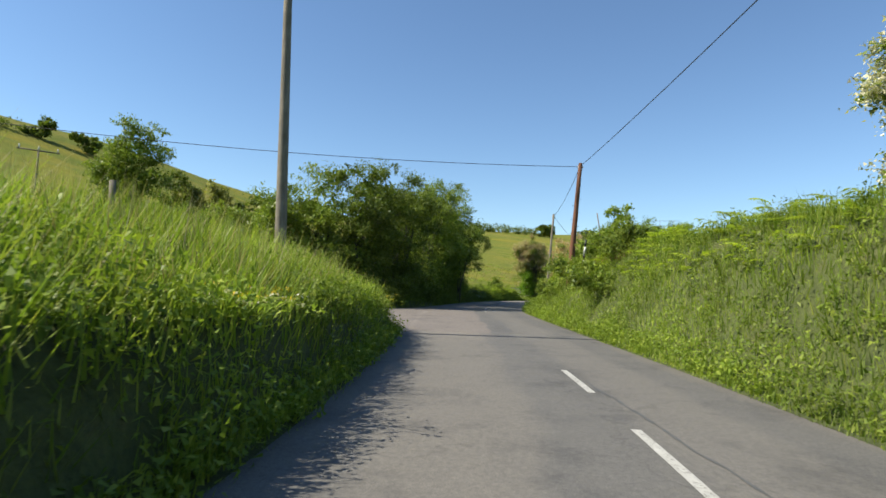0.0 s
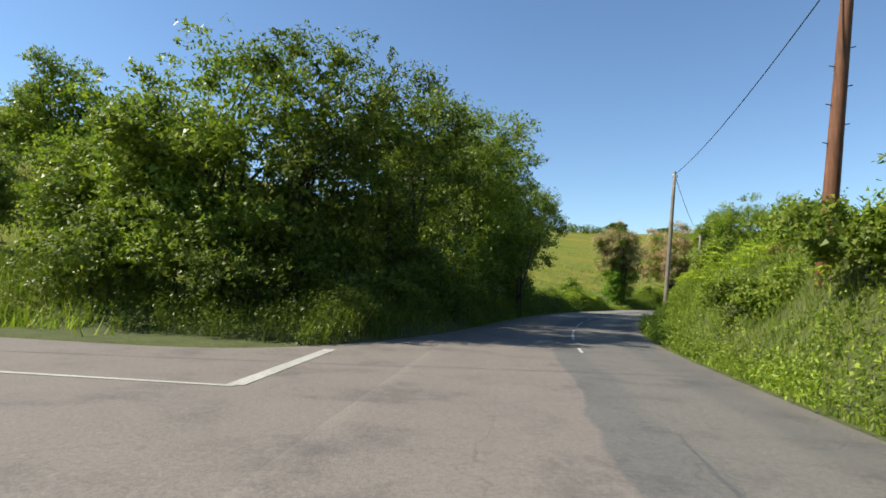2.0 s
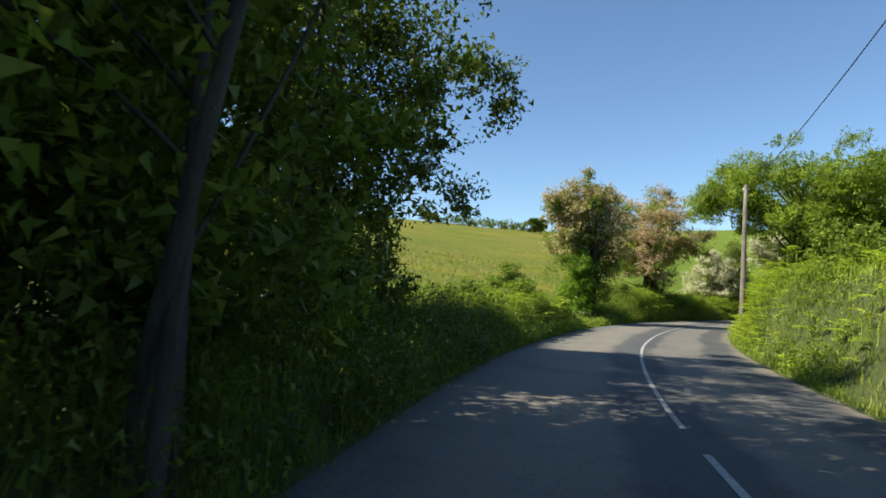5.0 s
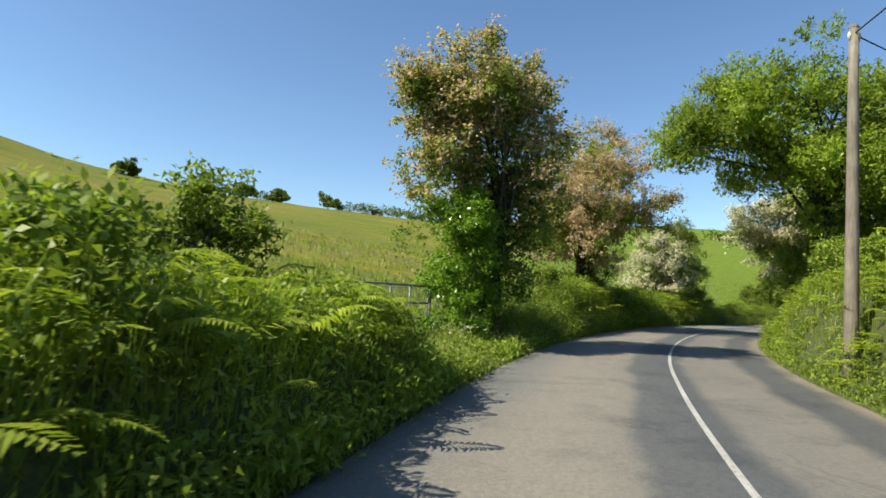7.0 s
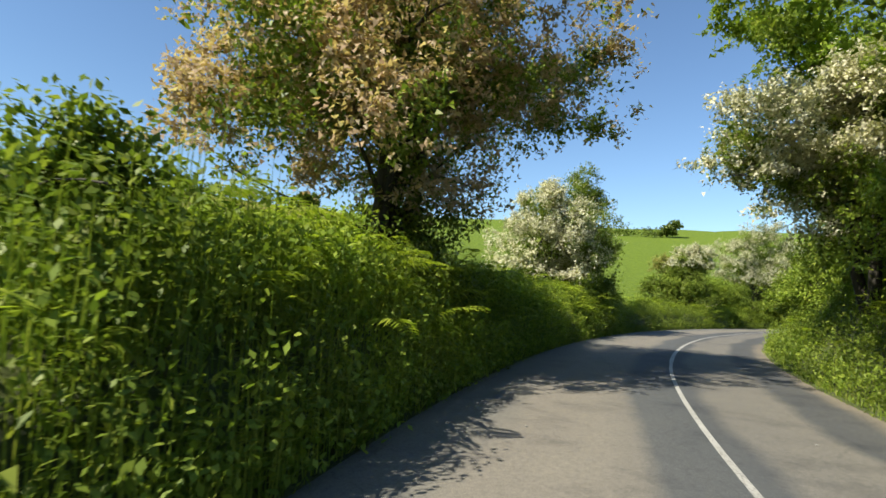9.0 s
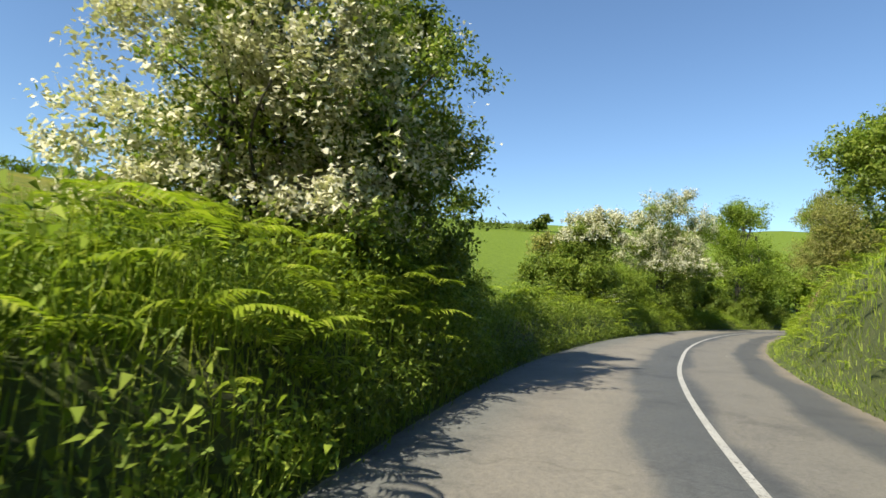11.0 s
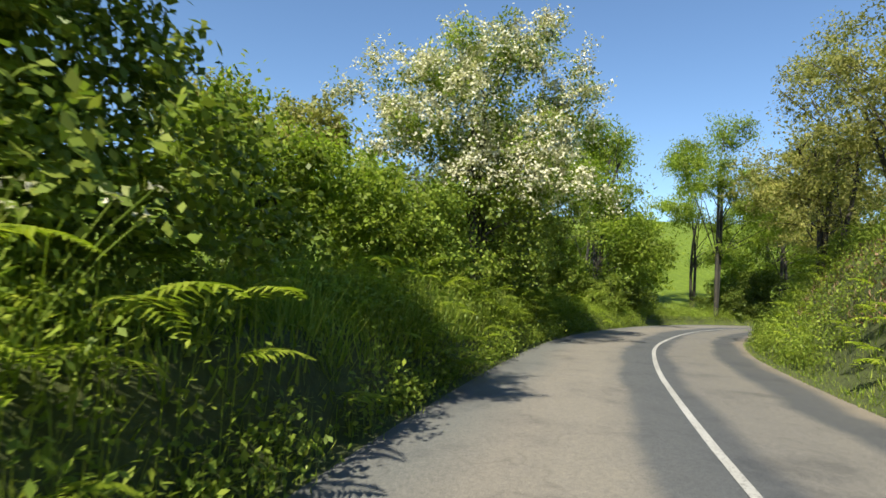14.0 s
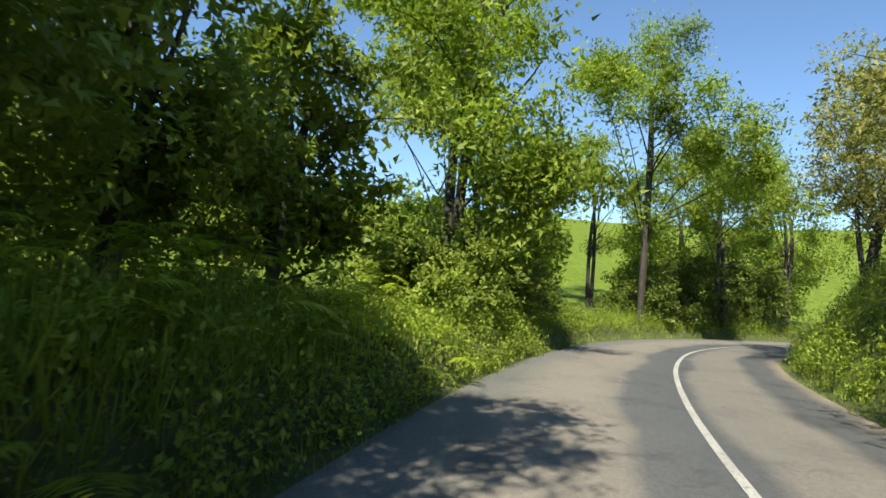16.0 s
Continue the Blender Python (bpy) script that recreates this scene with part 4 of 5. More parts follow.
for i, (x, y, h) in enumerate(((62.4, 116.4, 2.6), (66.0, 116.6, 3.6), (69.6, 117.2, 3.8), (73.4, 117.4, 4.2), (80.4, 117.4, 3.4), (84.6, 117.2, 3.0))):
    tree("thicket_bush", x, y, ((0, 0, h * 0.45, 2.0, 1.8, h * 0.5), (0.4, 0.3, h * 0.7, 1.4, 1.3, h * 0.35)), "dense leafy bush filling the thicket", 160 + i, m_haw, 300, 20, 0.28, (0.15, 0.10), 0.05, 3, 8, category="bush", group="bushes in the thicket")


def open_crown(h, reach, low, n, lobe):
    """Leaf clumps set wide apart round a forked trunk, domed above and open inside."""
    out = []
    for k in range(n):
        u = (k * 0.618) % 1
        z = h * (low + (0.96 - low) * u)
        r = reach * math.sqrt(max(0.10, 1 - ((u - 0.42) / 0.62) ** 2)) * (0.45 + 0.55 * ((k * 0.377) % 1))
        out.append((r * math.cos(k * 2.4), r * math.sin(k * 2.4), z, lobe, lobe, lobe * 0.62))
    return out


ASH = "open-crowned ash tree with forked dark trunk"
for i, (x, y, h, reach, low, n, tw) in enumerate(((76.6, 113.6, 11.6, 2.4, 0.14, 16, 900), (82.6, 115.6, 11.6, 2.8, 0.22, 15, 620), (91.0, 110.8, 14.8, 4.6, 0.32, 24, 1350), (98.0, 108.2, 12.0, 3.6, 0.34, 18, 760), (87.6, 119.4, 13.5, 3.8, 0.34, 16, 600), (103.5, 104.8, 11.4, 3.2, 0.30, 14, 520), (101.5, 115.2, 13.0, 4.2, 0.34, 18, 680), (107.5, 110.5, 12.5, 4.0, 0.30, 16, 600))):
    tree("ash_tree", x, y, open_crown(h, reach, low, n, 1.7), ASH, 70 + i, m_ash, tw, 19, 0.52, (0.16, 0.095), 0.15, 2, 14, trunk_top=0.74, lean=(0.4, 0.2), fill=0.25, group="ash trees round the bend")
for i, (x, y, h) in enumerate(((92.0, 122.5, 6.0), (100.5, 119.0, 6.0), (107.0, 112.0, 6.0), (112.5, 104.0, 6.5))):
    tree("field_tree", x, y, ((0, 0, h * 0.4, 2.8, 2.8, h * 0.38), (0.6, 0.4, h * 0.68, 2.2, 2.2, h * 0.28), (-1.8, 0.3, h * 0.5, 1.6, 1.6, h * 0.25)), "bright green tree on the slope beyond the bend", 180 + i, m_ash, 320, 16, 0.36, (0.24, 0.16), 0.14, 2, 14, group="trees beyond the bend", whole=False)
for i, (x, y, r) in enumerate(((79.2, 113.6, 1.7), (74.8, 113.0, 1.3), (84.4, 114.6, 1.5), (93.6, 110.8, 1.8), (96.8, 109.6, 2.0), (99.8, 107.8, 2.1), (102.4, 105.4, 2.1))):
    tree("green_bush", x, y, ((0, 0, 1.0, r * 1.2, r * 1.1, 1.0), (0.4, 0.2, 1.4 + 0.5 * (i > 2), r, r * 0.9, 0.8 + 0.4 * (i > 2))) + (((-0.3, 0.3, 2.7, r * 1.05, r, 1.3), (0.7, -0.2, 3.5, r * 0.75, r * 0.7, 0.8)) if i > 3 else ()), "leafy bush under the trees", 85 + i, m_dark if i > 2 else m_haw, 420 if i > 3 else 280, 22, 0.24, (0.14, 0.095), 0.06, 3, 8, category="bush", group="bushes round the bend")

# shrubs standing out of the left bank
for i, (s_, l_, h) in enumerate(((80.0, -3.5, 1.1), (82.6, -3.2, 1.0), (94.0, -3.4, 0.7), (107.5, -3.4, 0.7), (111.5, -3.2, 0.8), (137.5, -3.2, 1.0), (58.5, -3.6, 0.7), (62.0, -3.4, 0.8))):
    x_, y_ = at_road(s_, l_)
    tree("bank_shrub", float(x_), float(y_), ((0, 0, h * 0.45, 0.95, 0.95, h * 0.5), (0.25, 0.2, h * 0.85, 0.6, 0.6, h * 0.35), (-0.5, -0.2, h * 0.6, 0.5, 0.5, h * 0.3)), "leafy green shrub standing out of the roadside bank", 320 + i, m_weed if i % 3 else m_haw, 150, 18, 0.17, (0.10, 0.066), 0.02, 3, 6, category="bush", group="shrubs in the left bank", whole=False, kite=True)

# right-hand side
tree("white_hawthorn", 10.9, 12.2, ((0, 0, 1.7, 1.5, 1.5, 1.6), (-0.3, 0.1, 3.0, 1.2, 1.2, 1.1)), "hawthorn with white blossom on the bank's top", 80, m_haw, 420, 23, 0.24, (0.125, 0.085), 0.09, 3, 12, m_white, 0.6, 0.6, category="bush", whole=False)
tree("sapling", 7.9, 26.5, ((0, 0, 1.2, 0.5, 0.5, 0.7), (0.1, 0, 2.0, 0.5, 0.5, 0.5), (0.5, 0.1, 2.5, 0.4, 0.4, 0.3), (-0.4, 0.1, 2.2, 0.35, 0.35, 0.3)), "thin ash sapling standing above the brambles", 81, m_ash, 75, 14, 0.16, (0.12, 0.06), 0.025, 1, 14, category="sapling", whole=False)
for i, (x, y, h) in enumerate(((5.8, 20.6, 0.5), (6.1, 22.8, 0.55), (6.2, 26.9, 0.7), (5.9, 30.2, 0.6), (6.9, 21.8, 0.9), (7.2, 24.0, 1.0), (7.4, 26.4, 1.3), (7.8, 31.5, 1.0), (9.2, 34.5, 0.9), (8.6, 23.2, 1.0), (8.2, 38.5, 0.8), (9.8, 42.6, 0.8), (11.6, 50.5, 0.7))):
    tree("bramble_bush", x, y, ((0, 0, h * 0.35, 1.3, 1.3, h * 0.5), (0.3, 0.2, h * 0.6, 0.8, 0.9, h * 0.45)), "bramble thicket on the roadside bank", 283 + i, m_haw, 190, 24, 0.2, (0.11, 0.08), 0.02, 3, 8, category="bush", group="brambles on the bank", whole=False)
for i, (x, y, h) in enumerate(((13.5, 57.0, 1.3), (19.0, 60.5, 1.7), (24.0, 66.0, 1.6))):
    tree("distant_bush", x, y, ((0, 0, h * 0.5, 1.3, 1.3, h * 0.55),), "green bush behind the bank", 91 + i, m_haw, 160, 22, 0.25, (0.13, 0.09), 0.04, 2, 6, category="bush", whole=False)
# big ash trees over the road
tree("big_ash", 25.2, 77.2, ((-4.7, 2.3, 6.6, 1.9, 1.9, 1.6), (-3.2, 1.6, 7.2, 2.0, 2.0, 1.7), (2.6, -2.2, 3.4, 2.4, 2.2, 1.9), (3.4, 0.4, 7.6, 2.4, 2.4, 2.2), (-3.0, -0.6, 7.0, 2.4, 2.4, 2.0), (0.2, 0.4, 9.2, 3.2, 3.2, 2.4), (2.4, -1.6, 6.8, 3.0, 2.8, 2.6), (-0.6, 2.6, 6.0, 2.8, 2.6, 2.1), (-2.0, 1.0, 9.0, 2.2, 2.2, 1.7), (-4.0, -0.8, 8.4, 1.8, 1.8, 1.5), (1.8, -3.2, 8.4, 2.4, 2.4, 2.2), (0.8, 0, 3.8, 2.4, 2.2, 1.9), (2.6, 1.8, 4.6, 2.2, 2.2, 1.8), (0.4, -0.6, 6.4, 2.4, 2.4, 2.0), (-0.2, -1.8, 4.8, 2.2, 2.2, 1.8), (1.2, 0.6, 2.2, 2.2, 2.0, 1.8)),
     "big spreading ash tree overhanging the road", 96, m_ash, 2250, 24, 0.32, (0.19, 0.10), 0.26, 2, 40, fill=1.3)
tree("big_ash", 30.5, 75.5, ((0, 0, 6.4, 3.0, 3.0, 2.8), (0.8, 0.6, 9.0, 2.3, 2.3, 1.9), (-0.8, -0.6, 4.2, 2.2, 2.2, 1.9)),
     "large ash tree behind the roadside bank", 97, m_ash, 1000, 24, 0.34, (0.18, 0.10), 0.28, 2, 26)
tree("big_ash", 35.2, 84.8, ((0, 0, 6.6, 2.6, 2.6, 2.4), (-2.4, 1.0, 8.4, 2.2, 2.2, 1.6), (-3.6, 1.2, 9.4, 1.6, 1.6, 1.2), (0.6, 0.4, 9.2, 2.4, 2.4, 1.9), (1.4, -1.2, 5.0, 2.2, 2.2, 2.0), (0.2, 0.2, 3.0, 2.0, 2.0, 1.8), (-1.4, -1.0, 7.0, 2.0, 2.0, 1.6)),
     "tall ash tree shading the hawthorn below it", 95, m_ash, 1300, 22, 0.30, (0.18, 0.10), 0.24, 2, 30, fill=1.2)
for i, (x, y, h) in enumerate(((23.6, 74.6, 1.8), (26.4, 79.4, 2.0), (28.6, 81.6, 2.0), (33.4, 86.6, 1.7))):
    tree("roadside_bush", x, y, ((0, 0, h * 0.4, 1.5, 1.5, h * 0.55), (0.4, 0.3, h * 0.7, 1.0, 1.0, h * 0.4)), "bright green bush under the ash tree", 150 + i, m_weed, 260, 22, 0.22, (0.12, 0.085), 0.03, 3, 8, category="bush", group="bushes under the ash", whole=False)
tree("white_hawthorn", 28.6, 82.0, ((0, 0, 2.8, 2.0, 2.0, 1.9), (-0.2, 0.8, 4.6, 1.8, 1.8, 1.6), (-1.7, 1.6, 4.6, 1.3, 1.3, 1.0), (-1.2, 0.6, 3.2, 1.2, 1.2, 1.0), (0.4, -0.3, 5.8, 1.4, 1.4, 1.1)),
     "hawthorn heavy with white blossom under an ash", 98, m_haw, 1150, 24, 0.24, (0.125, 0.085), 0.14, 3, 18, m_white, 1.0, 1.4, bloom_size=0.12)
tree("roadside_tree", 46.9, 93.2, ((0, 0, 2.3, 1.7, 1.7, 1.4), (0.2, 0.4, 3.7, 1.5, 1.5, 1.1), (-0.5, 0.5, 3.0, 1.2, 1.2, 1.0)), "green tree on the bank above the bend", 99, m_haw, 560, 23, 0.26, (0.13, 0.09), 0.14, 2, 18, whole=False)
# the olive thicket on the bank
for i, (x, y, h, r) in enumerate(((64.3, 101.0, 5.6, 2.3), (67.8, 103.0, 6.4, 2.3), (61.0, 99.4, 4.2, 1.9), (73.0, 102.6, 5.4, 2.2), (79.0, 103.4, 5.6, 2.2), (84.5, 104.0, 6.6, 2.3))):
    tree("olive_thicket", x, y, ((0, 0, h * 0.5, r, r, h * 0.4), (0.3, 0.4, h * 0.78, r * 0.7, r * 0.7, h * 0.26), (-0.8, 0.1, h * 0.4, r * 0.7, r * 0.7, h * 0.36)), "olive-brown blackthorn thicket on the bank", 110 + i, m_olive, 520, 18, 0.27, (0.12, 0.075), 0.09, 4, 30, category="bush", group="thicket on the bank", whole=False)


# ---- grass, bracken, weeds ----
def blades(name, s0, s1, l0, l1, n, h, mat, label, seed, wide=0.010, lean=0.55, keep=None, clump=0.6):
    """Tall grass between two distances along and beside the road, as one body of blades."""
    rng = np.random.default_rng(seed)
    n = int(n * 1.25)
    s = rng.uniform(s0, s1, n)
    l = l0 + (l1 - l0) * rng.uniform(0, 1, n) ** 1.35
    if keep is not None:
        ok = keep(s, l)
        s, l = s[ok], l[ok]
    x, y = at_road(s, l)
    ok = ~in_mouth(x, y, 0.15) & (x > -60)
    x, y, l = x[ok], y[ok], l[ok]
    ok = wave(x, y, 0.9, seed) + rng.normal(size=len(x)) * 0.5 > -clump
    x, y, l = x[ok], y[ok], l[ok]
    n = len(x)
    z = ground_z(x, y) - 0.03
    rim = np.minimum(np.abs(l - LEFT), np.abs(l - RIGHT))
    hh = h * (0.45 + 0.55 * ease(rim / 1.6)) * rng.uniform(0.45, 1.15, n) * (1 + 0.3 * wave(x, y, 1.7, seed + 1))
    az = rng.uniform(0, 2 * math.pi, n)
    d = np.stack([np.cos(az), np.sin(az), np.zeros(n)], 1)
    side = np.stack([-np.sin(az), np.cos(az), np.zeros(n)], 1) * (wide * rng.uniform(0.7, 1.5, n))[:, None]
    le = (lean * rng.uniform(0.2, 1.6, n) * hh)[:, None]
    b = np.stack([x, y, z], 1)
    up = np.array([0, 0, 1.0])
    tip = b + up * (hh * rng.uniform(0.8, 1.0, n))[:, None] + d * le
    V = np.stack([b - side, b + side, tip], 1)
    return thing(name, tris(name, V), mat, label, "grass", "stuff")


def fronds(name, s0, s1, l0, l1, n, size, mat, label, seed, keep=None, rise=0.5, pairs=9):
    """Bracken: arching fronds with leaflets on both sides."""
    rng = np.random.default_rng(seed)
    s, l = rng.uniform(s0, s1, n), rng.uniform(min(l0, l1), max(l0, l1), n)
    if keep is not None:
        ok = keep(s, l)
        s, l = s[ok], l[ok]
    x, y = at_road(s, l)
    ok = ~in_mouth(x, y, 0.3)
    x, y = x[ok], y[ok]
    ok = wave(x, y, 1.6, seed) + rng.normal(size=len(x)) * 0.4 > -0.1
    x, y = x[ok], y[ok]
    n = len(x)
    z = ground_z(x, y)
    L = size * rng.uniform(0.6, 1.3, n)
    az = rng.uniform(0, 2 * math.pi, n)
    d = np.stack([np.cos(az), np.sin(az), np.zeros(n)], 1)
    sd = np.stack([-np.sin(az), np.cos(az), np.zeros(n)], 1)
    base = np.stack([x, y, z + rise * rng.uniform(0.1, 1.0, n)], 1)
    K = pairs
    Q = []
    up = np.array([0, 0, 1.0])
    arch, tilt = rng.uniform(0.75, 1.15, n), rng.uniform(0.35, 0.95, n)
    for k in range(K):
        u = 0.10 + 0.88 * k / (K - 1)
        c = base + d * (L * u * 0.9)[:, None] + up * (L * arch * (tilt * u - 0.62 * u * u))[:, None]
        w = 0.40 * min(1.0, 3.2 * u + 0.25) * (1 - u) ** 0.75 + 0.02
        for sg in (-1, 1):
            reach = sd * sg * (L * w)[:, None] + d * (L * w * 0.42)[:, None]
            tip = c + reach - up * (L * w * rng.uniform(0.05, 0.42, n))[:, None]
            h = d * (L * 0.45 / K)[:, None]
            Q.append(np.stack([c - h * 0.7, c + reach * 0.45 - h * 0.95, tip, c + reach * 0.45 + h * 1.05], 1))
    stem = sd * 0.004
    foot = np.stack([x, y, z], 1)
    Q.append(np.stack([foot - stem, foot + stem, base + stem, base - stem], 1))
    return thing(name, quads(name, np.concatenate(Q)), mat, label, "fern", "stuff")


def weeds(name, s0, s1, l0, l1, n, h, mat, label, seed, keep=None, leafs=14, size=(0.072, 0.042), kite=False):
    """Leafy roadside plants: leaves set along short stems."""
    rng = np.random.default_rng(seed)
    s = rng.uniform(s0, s1, n)
    l = l0 + (l1 - l0) * rng.uniform(0, 1, n) ** 1.5
    if keep is not None:
        ok = keep(s, l)
        s, l = s[ok], l[ok]
    x, y = at_road(s, l)
    n = len(x)
    z = ground_z(x, y)
    ok = (wave(x, y, 1.5, seed + 2.0) + rng.normal(size=n) * 0.35 > -0.45) & ~in_mouth(x, y, 0.15)
    x, y, z, n = x[ok], y[ok], z[ok], int(ok.sum())
    hh = h * rng.uniform(0.4, 1.1, n) * (1 + 0.35 * wave(x, y, 1.1, seed) + 0.35 * wave(x, y, 0.42, seed + 5.0))
    u = rng.uniform(0.05, 1, (n, leafs)) ** 0.8
    c = np.stack([x[:, None] + rng.normal(size=(n, leafs)) * 0.10, y[:, None] + rng.normal(size=(n, leafs)) * 0.10, z[:, None] + u * hh[:, None]], -1).reshape(-1, 3)
    c = c[off_road(c)]
    foot = np.stack([x, y, z], 1)
    top = foot + np.stack([rng.normal(size=n) * 0.04, rng.normal(size=n) * 0.04, hh], 1)
    thin = np.array([0.006, 0.004, 0])
    if kite:
        stems = np.stack([foot - thin, foot + thin, top + thin * 0.3, top - thin * 0.3], 1)[off_road(top)]
        me = quads(name, np.concatenate([leaf_kites(c, rng, size[0], size[1], 0.5), stems]))
    else:
        stems = np.stack([foot - thin, foot + thin, top], 1)[off_road(top)]
        me = tris(name, np.concatenate([leaf_tris(c, rng, size[0], size[1], 0.5), stems]))
    return thing(name, me, mat, label, "plants", "stuff")


LG = "tall green verge grass on the bank beside the road"
# left side
blades("verge_grass", -12, 17.9, LEFT - 0.05, -8.5, 43200, 0.75, m_grass, LG, 201)
blades("seeding_grass", -8, 17.5, LEFT - 0.8, -7.0, 3200, 1.0, m_seed, "pale seeding grass heads over the bank", 202, 0.010)
weeds("verge_plants", -8, 17.4, LEFT + 0.05, -4.5, 3360, 0.42, m_weed, "leafy weeds at the foot of the bank", 203)
blades("verge_grass", 28.6, 58, LEFT - 0.05, -4.5, 11520, 0.55, m_grass, LG, 204)
# undergrowth in m_dark: the shade below the hedge is put into its colour
weeds("verge_plants", 28.8, 58, LEFT, -4.2, 4160, 0.75, m_dark, "leafy undergrowth below the hedge, shade put into its dark colour", 205)
weeds("verge_plants", 28.4, 31.2, -2.4, -18, 2880, 0.7, m_dark, "leafy undergrowth beside the side road, shade put into its dark colour", 235)
blades("verge_grass", 28.0, 31.0, -2.2, -20, 6000, 0.5, m_grass, "rough grass beside the side road", 236, keep=lambda s, l: l < -9.0)
blades("verge_grass", -30, 29.5, -9.0, -30, 18720, 0.6, m_grass, "rough grass beside the side road", 206, 0.02, keep=lambda s, l: (s > 28.2) | (s < 19))
blades("verge_grass", 57, 67.6, LEFT - 0.05, -9.0, 22000, 0.66, m_grass, LG, 207)
blades("verge_grass", 67.4, 78, LEFT - 0.05, -3.6, 9000, 0.26, m_grass, "short verge grass before the field gate", 217, 0.008)
weeds("verge_plants", 67.2, 75, LEFT - 0.05, -3.9, 1200, 0.34, m_weed, "low leafy weeds before the field gate", 237)
blades("seeding_grass", 67.4, 74, LEFT - 0.3, -3.5, 900, 0.5, m_seed, "pinkish seeding grass before the field gate", 218, 0.010)
blades("verge_grass", 66, 79, -4.8, -13, 9000, 0.3, m_grass, "meadow grass behind the gate", 219)
weeds("verge_plants", 57, 67.4, LEFT + 0.02, -5.0, 2880, 0.5, m_weed, "leafy weeds and brambles on the bank", 208, keep=lambda s, l: (s < 67.0) | (l < -4.6))
fronds("bracken", 57, 68.6, LEFT - 0.2, -4.4, 700, 0.52, m_fern, "fresh green bracken fronds on the bank", 209, pairs=17, rise=0.5, keep=lambda s, l: (s < 67.0) | (l < -4.6))
weeds("verge_plants", 73.6, 79, LEFT + 0.02, -4.6, 1300, 0.55, m_weed, "dense leafy hedge plants beside the road", 240)
weeds("verge_plants", 79, 93, LEFT + 0.02, -4.4, 4000, 0.95, m_weed, "tall leafy hedge plants beside the road", 241, leafs=19, size=(0.064, 0.038), kite=True)
weeds("verge_plants", 93, 104, LEFT + 0.02, -5.0, 2900, 0.9, m_weed, "dense leafy hedge plants beside the road", 210)
fronds("bracken", 79, 104, LEFT - 0.2, -3.9, 1500, 0.62, m_fern, "fresh green bracken fronds on the bank", 211, rise=0.95, pairs=18)
blades("verge_grass", 78, 106, LEFT, -7.5, 14400, 0.9, m_grass, LG, 212)
weeds("verge_plants", 104, 121, LEFT - 0.02, -4.2, 2900, 0.58, m_haw, "dense dark-leaved brambles on the bank", 242, leafs=13, size=(0.060, 0.034), kite=True)
weeds("verge_plants", 121, 152, LEFT - 0.02, -4.2, 4700, 0.56, m_weed, "dense leafy hedge plants beside the road", 213, leafs=13, size=(0.060, 0.034), kite=True)
fronds("bracken", 103, 146, LEFT - 0.15, -3.9, 1500, 0.58, m_fern, "fresh green bracken fronds on the bank", 214, rise=0.75, pairs=18, keep=lambda s, l: (s > 119) | (l < -2.5))
blades("verge_grass", 104, 175, LEFT - 0.1, -9.0, 44000, 0.55, m_grass, LG, 215)
blades("verge_grass", 124, 143, LEFT - 0.35, -3.8, 9000, 0.82, m_grass, "tall pale grass crowning the bank", 248)
weeds("verge_plants", 148, 180, LEFT - 0.3, -5.5, 3000, 0.7, m_weed, "bright leafy plants below the trees", 216)
# ragged grass over both edges of the asphalt
for i, (s0, s1) in enumerate(((-8, 18), (29.5, 104), (104, 160))):
    blades("edge_grass", s0, s1, LEFT + 0.16, LEFT - 0.5, int((s1 - s0) * 75), 0.20, m_grass, "short ragged grass along the asphalt's edge", 250 + i, 0.007)
    blades("edge_grass", s0, s1, RIGHT - 0.12, RIGHT + 0.5, int((s1 - s0) * 75), 0.20, m_grass, "short ragged grass along the asphalt's edge", 255 + i, 0.007)
# right side
brown_1 = lambda s, l: ~((l > 6.1 + 0.5 * np.sin(s * 1.7)) & (s > 20.5) & (s < 33))
brown_2 = lambda s, l: ~((l > 5.0 + 0.4 * np.sin(s * 1.3)) & (l < 7.4) & (s > 121) & (s < 138))
blades("verge_grass", -6, 48, RIGHT + 0.05, 9.5, 60480, 0.48, m_grass, "green grass on the sloping bank", 221, keep=brown_1)
weeds("verge_plants", 2, 48, RIGHT + 0.05, 8.0, 5760, 0.5, m_weed, "leafy weeds in the bank's grass", 222)
fronds("bracken", 2, 60, RIGHT + 1.6, 9.0, 3000, 0.56, m_fern, "young bracken over the bank", 223, keep=brown_1)
blades("verge_grass", 48, 104, RIGHT + 0.05, 9.5, 50400, 0.42, m_grass, "green grass on the sloping bank", 224)
weeds("verge_plants", 54, 84, RIGHT + 0.1, 7.0, 2600, 0.5, m_weed, "bright leafy plants crowding the road's edge", 247)
fronds("bracken", 54, 84, RIGHT + 0.15, 7.0, 1300, 0.42, m_fern, "young bracken over the bank", 245)
fronds("bracken", 60, 72, RIGHT + 0.1, RIGHT + 1.3, 380, 0.48, m_fern, "young bracken crowding the road's edge", 246, rise=0.95)
fronds("bracken", 84, 104, RIGHT + 0.6, 8.8, 1200, 0.50, m_fern, "young bracken over the bank", 225)
weeds("verge_plants", 84, 104, RIGHT + 0.1, 8.0, 3328, 0.8, m_weed, "bright leafy shrubs beside the bend", 226)
blades("verge_grass", 104, 175, RIGHT + 0.15, 10.0, 42000, 0.42, m_grass, "green grass on the sloping bank", 227, keep=brown_2)
fronds("bracken", 104, 172, RIGHT + 0.5, 8.0, 3000, 0.50, m_fern, "young bracken over the bank", 228, keep=brown_2)
